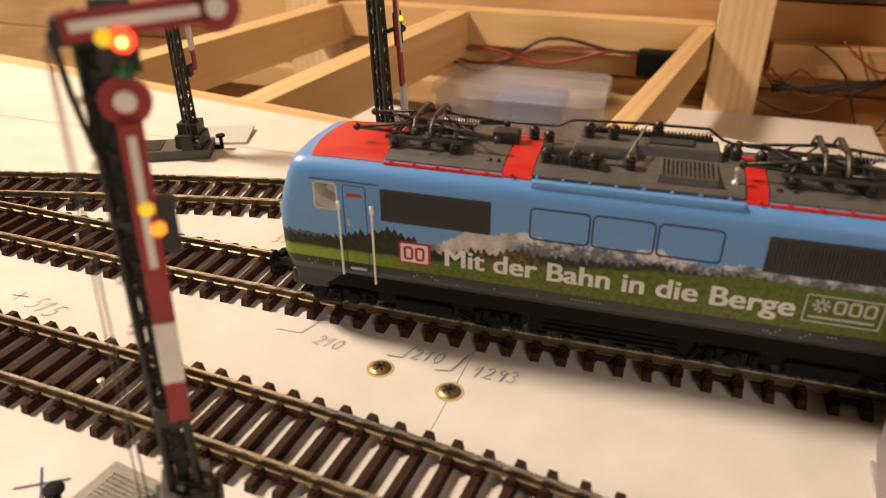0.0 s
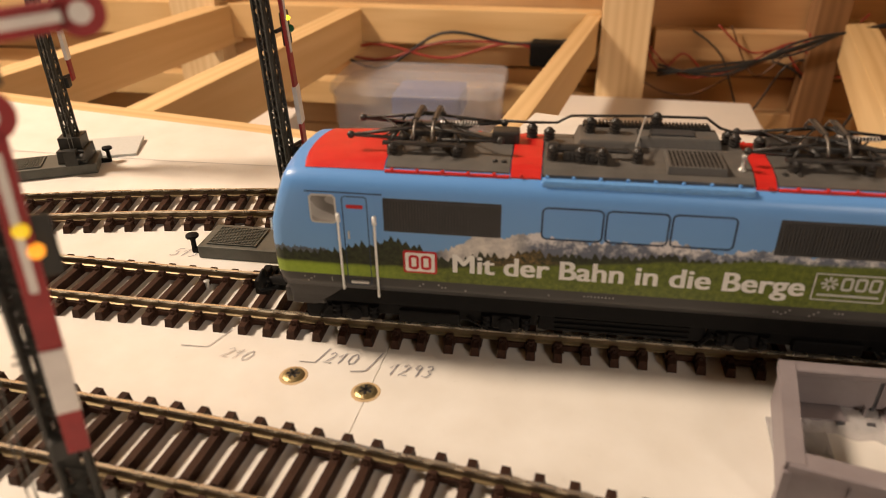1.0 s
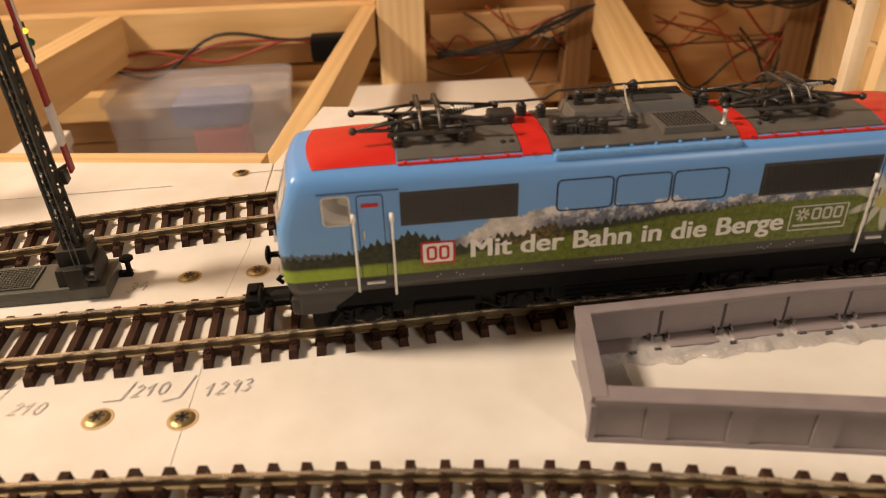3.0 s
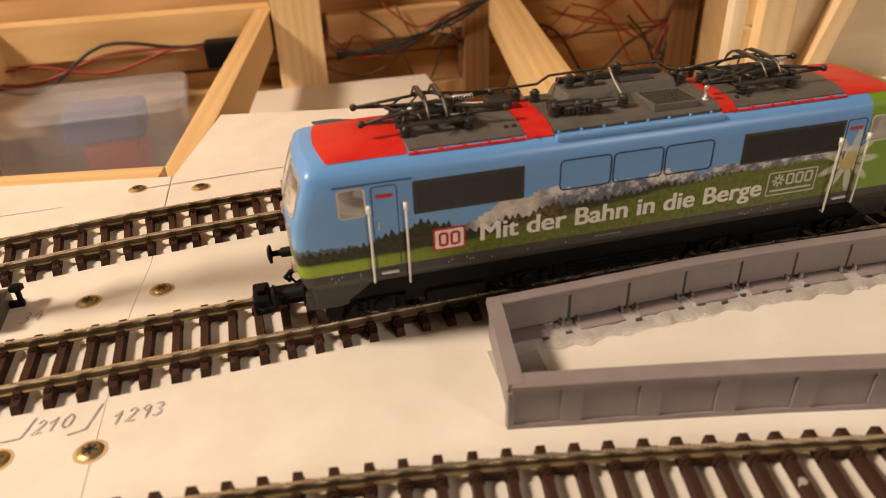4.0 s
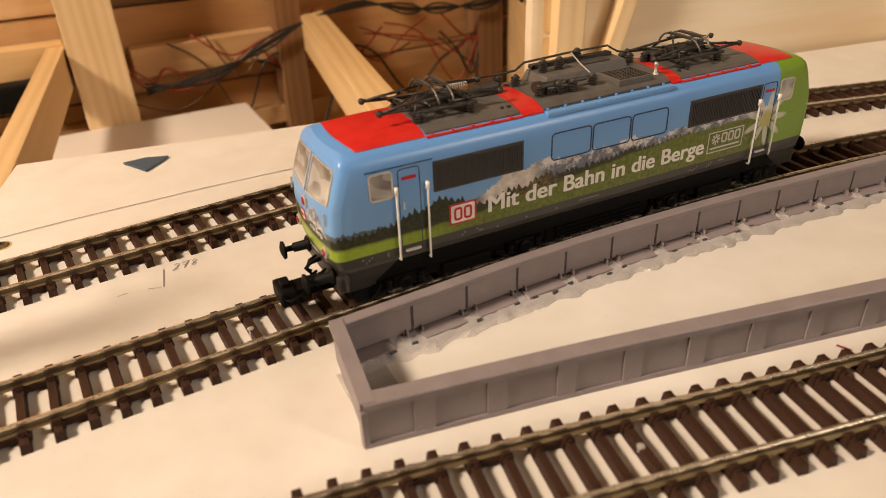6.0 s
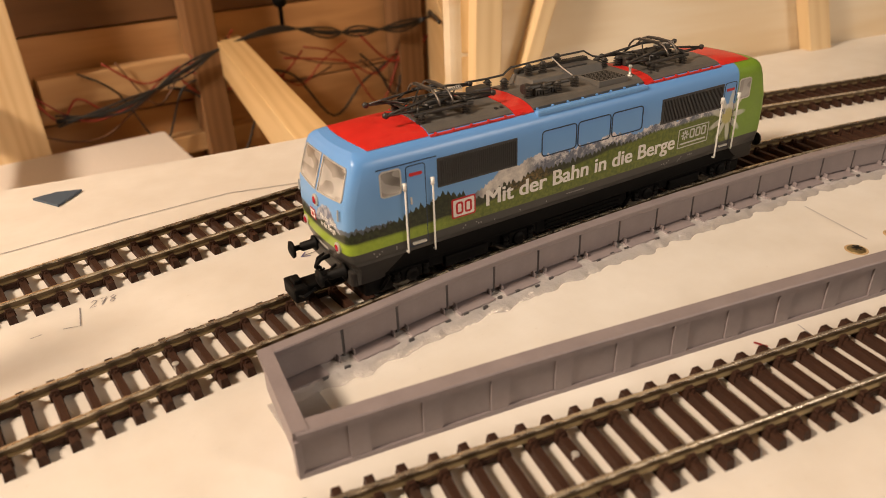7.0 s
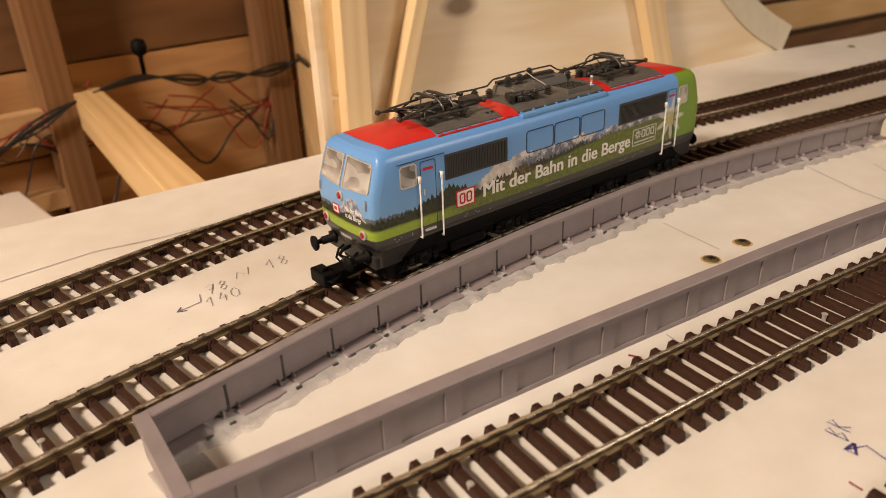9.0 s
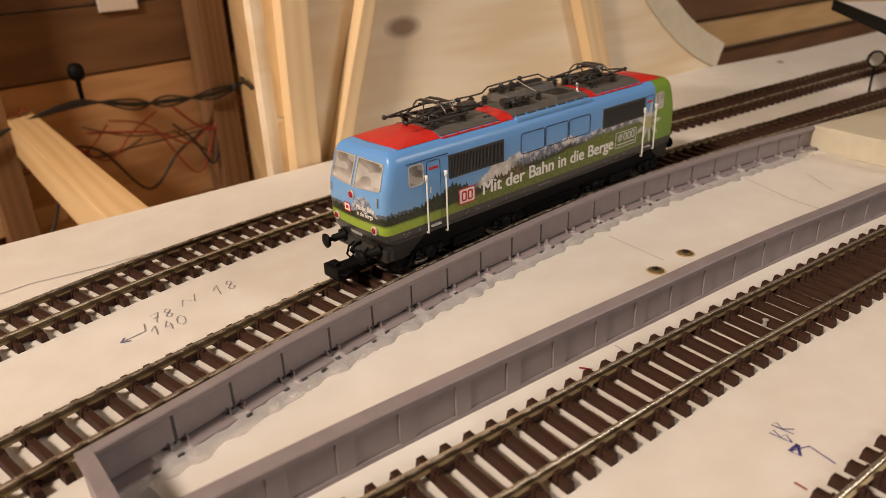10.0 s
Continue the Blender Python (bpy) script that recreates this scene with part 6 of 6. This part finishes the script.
for end in (0, 1):
    for s in (-1, 1):
        pts = dense([(s * 0.0005, 0.0362), (s * 0.0130, 0.0368), (s * 0.0134, 0.0376), (s * 0.0128, 0.0444), (s * 0.0121, 0.0452), (s * 0.0005, 0.0457)], 5)
        w = front_patch(pts, 0.00008, M["pane"], "windscreen", loco, end, "windscreen pane painted with a pale cab")
        front_patch(pts, 0.00030, M["silver"], "frame", w, end, "silver window frame", 0.93)
        fx = (lambda y, z, h: Vector((nose_x(y, z) - h, y, z))) if end == 0 else (lambda y, z, h: Vector((LEN - nose_x(y, z) + h, y, z)))
        # lamps
        for yy, zz, r in ((s * 0.0105, 0.0235, 0.0011),) + (((0.0, 0.0335, 0.0012),) if s > 0 else ()):
            m_ = Matrix.Translation(fx(yy, zz, 0.0)) @ pose(0, 0, 0, 0, -90 if end == 0 else 90, 0)
            bm = bmesh.new()
            lathe(bm, [(r + 0.0005, -0.0004), (r + 0.0005, 0.0004), (r + 0.0002, 0.0006)], 16, m_)
            hl = part("headlamp", bm, M["silver"], loco, "silver-rimmed dark red headlamp")
            bm = bmesh.new()
            lathe(bm, [(r, 0.0005), (r * 0.8, 0.0008), (r * 0.3, 0.0009)], 14, m_)
            part("lens", bm, M["red_glass"], hl, "", True)
        bm = bmesh.new()
        rod(bm, fx(s * 0.0128, 0.0320, 0.0006), fx(s * 0.0128, 0.0350, 0.0006), 0.00025, 6)
        part("front_grab_rail", bm, M["silver"], loco)
    bd = front_patch(dense([(0.0010, 0.0270), (0.0048, 0.0270), (0.0048, 0.0302), (0.0010, 0.0302)], 3), 0.00010, M["db_red"], "badge", loco, end, "small red-framed white badge")
    front_patch(dense([(0.0014, 0.0274), (0.0044, 0.0274), (0.0044, 0.0298), (0.0014, 0.0298)], 3), 0.00018, M["white"], "badge_field", bd, end)
    front_patch(dense([(0.0021, 0.0280), (0.0037, 0.0280), (0.0037, 0.0292), (0.0021, 0.0292)], 3), 0.00026, M["db_red"], "badge_bars", bd, end)
    front_words("Mit der Bahn", -0.0024, -0.0110, 0.0294, end)
    front_words("in die Berge", -0.0024, -0.0102, 0.0272, end)
    for i in range(5):
        front_patch(dense([(-0.0030 + i * 0.0013, 0.0193), (-0.0021 + i * 0.0013, 0.0193), (-0.0021 + i * 0.0013, 0.0205), (-0.0030 + i * 0.0013, 0.0205)], 2), 0.00010, M["cream"], "number_bar", loco, end)

# --- dark skirts under the cabs
for end in (0, 1):
    bm = bmesh.new()
    rows = []
    for zz, x1 in ((0.0128, 0.0060), (0.0142, 0.0078), (0.0156, 0.0098), (0.0172, 0.0118), (0.0191, 0.0140)):
        w = along(WIDE, max(zz, 0.015)) - 0.0003
        pts = [(x1, -w)] + [(nose_x(w * q, max(zz, 0.0165)) + 0.0002, w * q) for q in [math.sin(radians(-90 + 12 * k)) for k in range(16)]] + [(x1, w)]
        rows.append([bm.verts.new((x if end == 0 else LEN - x, y, zz)) for x, y in pts])
    for a, b in zip(rows, rows[1:]):
        for k in range(len(a) - 1):
            bm.faces.new((a[k], a[k + 1], b[k + 1], b[k]))
    bm.faces.new(rows[0])
    part("skirt", fix(bm), M["skirt"], loco, "dark grey skirt under the cab")

# --- underframe, bogies, wheels, buffers
bm = bmesh.new()
box(bm, 0.0060, LEN - 0.0060, -0.0146, 0.0146, 0.0140, 0.0195, 0.0004)
part("underframe", bm, M["black"], loco)
bm = bmesh.new()
box(bm, 0.0600, 0.0990, -0.0135, 0.0135, 0.0092, 0.0145, 0.0008, None, 0.0004)
for k in range(3):
    box(bm, 0.0640, 0.0950, -0.0139, -0.0134, 0.0099 + k * 0.0014, 0.0105 + k * 0.0014)
part("battery_box", bm, M["black"], loco)
WHEELSETS = []
for xb in (0.0340, LEN - 0.0340):
    bg = new("bogie")
    bg.parent = loco
    bg.matrix_basis = pose(xb, 0, 0)
    for s in (-1, 1):
        bm = bmesh.new()
        box(bm, -0.0260, 0.0260, s * 0.0128 - 0.0009, s * 0.0128 + 0.0009, 0.0105, 0.0138, 0.0004)
        for xx in (-0.0185, 0.0185):
            box(bm, xx - 0.0034, xx + 0.0034, s * 0.0136 - 0.0011, s * 0.0136 + 0.0011, 0.0096, 0.0134, 0.0005)
            lathe(bm, [(0.0020, 0), (0.0020, 0.0007), (0.0012, 0.0011)], 12, Matrix.Translation((xx, s * 0.0146, 0.0112)) @ pose(0, 0, 0, 90 if s < 0 else -90))
            for o in (-0.0046, 0.0046):
                lathe(bm, [(0.0012, 0.0098), (0.0014, 0.0104), (0.0010, 0.0110), (0.0014, 0.0118), (0.0010, 0.0124), (0.0014, 0.0132)], 8, Matrix.Translation((xx + o, s * 0.0140, 0)))
        box(bm, -0.0075, 0.0075, s * 0.0138 - 0.0010, s * 0.0138 + 0.0010, 0.0094, 0.0128, 0.0006)
        tube(bm, [(-0.0250, s * 0.0140, 0.0125), (-0.0270, s * 0.0138, 0.0095), (-0.0278, s * 0.0130, 0.0080)], 0.0006, 5)
        tube(bm, [(0.0090, s * 0.0142, 0.0118), (0.0140, s * 0.0146, 0.0092), (0.0200, s * 0.0146, 0.0090)], 0.0004, 5)
        part("side_frame", bm, M["black"], bg)
    for xx in (-0.0185, 0.0185):
        bm = bmesh.new()
        rod(bm, (0, -0.0100, 0), (0, 0.0100, 0), 0.0012, 8)
        for s in (-1, 1):
            m_ = Matrix.Translation((0, s * 0.0070, 0)) @ pose(0, 0, 0, -90 if s > 0 else 90)
            lathe(bm, [(0.0071, 0), (0.0071, 0.0005), (0.00635, 0.0008), (0.0062, 0.0026), (0.0050, 0.0027), (0.0048, 0.0020), (0.0020, 0.0020), (0.0018, 0.0030), (0.0006, 0.0031)], 24, m_)
            for k in range(6):
                a = k * math.tau / 6
                box(bm, 0.0018, 0.0050, -0.0005, 0.0005, s * 0.0091 - 0.0003, s * 0.0091 + 0.0003, 0, pose(0, 0, 0, 90) @ pose(0, 0, 0, 0, 0, 0) @ pose(0, 0, 0, 0, 0, math.degrees(a)))
        ws = part("wheelset", bm, M["wheel"], bg, "burnished dark wheelset")
        ws.matrix_basis = pose(xx, 0, RAIL_TOP + 0.0063)
        WHEELSETS.append((ws, xx))
for end in (0, 1):
    F = (lambda x: x) if end == 0 else (lambda x: LEN - x)
    sg = -1 if end == 0 else 1
    bm = bmesh.new()
    xa, xb = sorted((F(-0.0022), F(0.0080)))
    box(bm, xa, xb, -0.0138, 0.0138, 0.0122, 0.0166, 0.0006)
    part("buffer_beam", bm, M["roof_dark"], loco)
    bm = bmesh.new()
    xa, xb = sorted((F(0.0020), F(0.0110)))
    box(bm, xa, xb, -0.0125, 0.0125, 0.0068, 0.0122, 0.0012)
    part("snow_guard", bm, M["black"], loco)
    for s in (-1, 1):
        m_ = Matrix.Translation((F(-0.0020), s * 0.0098, 0.0158)) @ pose(0, 0, 0, 0, -90 if end == 0 else 90, 0)
        bm = bmesh.new()
        lathe(bm, [(0.0022, 0), (0.0022, 0.0008), (0.0014, 0.0010), (0.0013, 0.0046), (0.0008, 0.0048), (0.0008, 0.0068), (0.0024, 0.0070), (0.0026, 0.0076), (0.0014, 0.0081), (0.0003, 0.0082)], 18, m_)
        part("buffer", bm, M["black"], loco, "black round buffer", True)
        bm = bmesh.new()
        tube(bm, [(F(-0.0020), s * 0.0040, 0.0150), (F(-0.0042), s * 0.0042, 0.0140), (F(-0.0052), s * 0.0044, 0.0112), (F(-0.0040), s * 0.0044, 0.0094), (F(-0.0024), s * 0.0043, 0.0100)], 0.00040, 6)
        part("brake_hose", bm, M["black"], loco, "", True)
    bm = bmesh.new()
    xa, xb = sorted((F(-0.0110), F(0.0040)))
    box(bm, xa, xb, -0.0030, 0.0030, 0.0078, 0.0104, 0.0006)
    xa, xb = sorted((F(-0.0150), F(-0.0108)))
    box(bm, xa, xb, -0.0044, 0.0044, 0.0068, 0.0112, 0.0007)
    xa, xb = sorted((F(-0.0138), F(-0.0118)))
    box(bm, xa, xb, -0.0018, 0.0018, 0.0110, 0.0125, 0.0003)
    tube(bm, [(F(-0.0085), -0.0032, 0.0092), (F(-0.0128), -0.0050, 0.0088), (F(-0.0146), -0.0034, 0.0092)], 0.0005, 5)
    part("coupler", bm, M["black"], loco, "black close coupler")
    bm = bmesh.new()
    tube(bm, [(F(-0.0020), 0, 0.0160), (F(-0.0050), 0, 0.0156), (F(-0.0064), 0, 0.0142), (F(-0.0052), 0, 0.0130)], 0.0006, 6)
    part("draw_hook", bm, M["black"], loco, "", True)

# ------------------------------------------------------------------ sleepers, one object each
for t, line in TRACKS:
    for x, y, a in line[1:]:
        ob = new("sleeper", SLEEPER)
        ob.parent = t
        ob.matrix_basis = pose(x, y, 0, 0, 0, math.degrees(a) + random.uniform(-0.8, 0.8))

# ------------------------------------------------------------------ what moves
RUN = [
    (0, -0.0469, 0.0280, 3.032),
    (0.5, -0.0350, 0.0287, 2.912),
    (1, -0.0229, 0.0296, 2.760),
    (1.5, -0.0108, 0.0303, 2.558),
    (2, 0.0015, 0.0311, 2.357),
    (2.5, 0.0137, 0.0317, 2.145),
    (3, 0.0260, 0.0326, 1.729),
    (4.5, 0.0627, 0.0347, 0.612),
    (5, 0.0749, 0.0355, 0.223),
    (5.5, 0.0872, 0.0359, -0.171),
    (7, 0.1245, 0.0384, -2.170),
    (7.5, 0.1371, 0.0392, -3.071),
    (8, 0.1498, 0.0398, -3.925),
    (8.5, 0.1623, 0.0405, -4.828),
    (9, 0.1749, 0.0404, -5.442),
    (9.5, 0.1877, 0.0402, -6.155),
    (10, 0.2006, 0.0400, -6.924),
]


def run_at(t):
    for (t0, x0, *_), (t1, x1, *_) in zip(RUN, RUN[1:]):
        if t <= t1:
            return x0 + (x1 - x0) * (t - t0) / (t1 - t0)
    return RUN[-1][1]


def motions():
    walk(loco, [(t, pose(x, y, 0, 0, 0, a)) for t, x, y, a in RUN])
    for ws, xx in WHEELSETS:
        rows = []
        for k in range(34):
            t = 10.0 * k / 33
            turn = math.degrees((run_at(t) - RUN[0][1]) / 0.0063)
            rows.append((t, pose(xx, 0, RAIL_TOP + 0.0063) @ pose(0, 0, 0, 0, turn, 0)))
        walk(ws, rows)


motions()
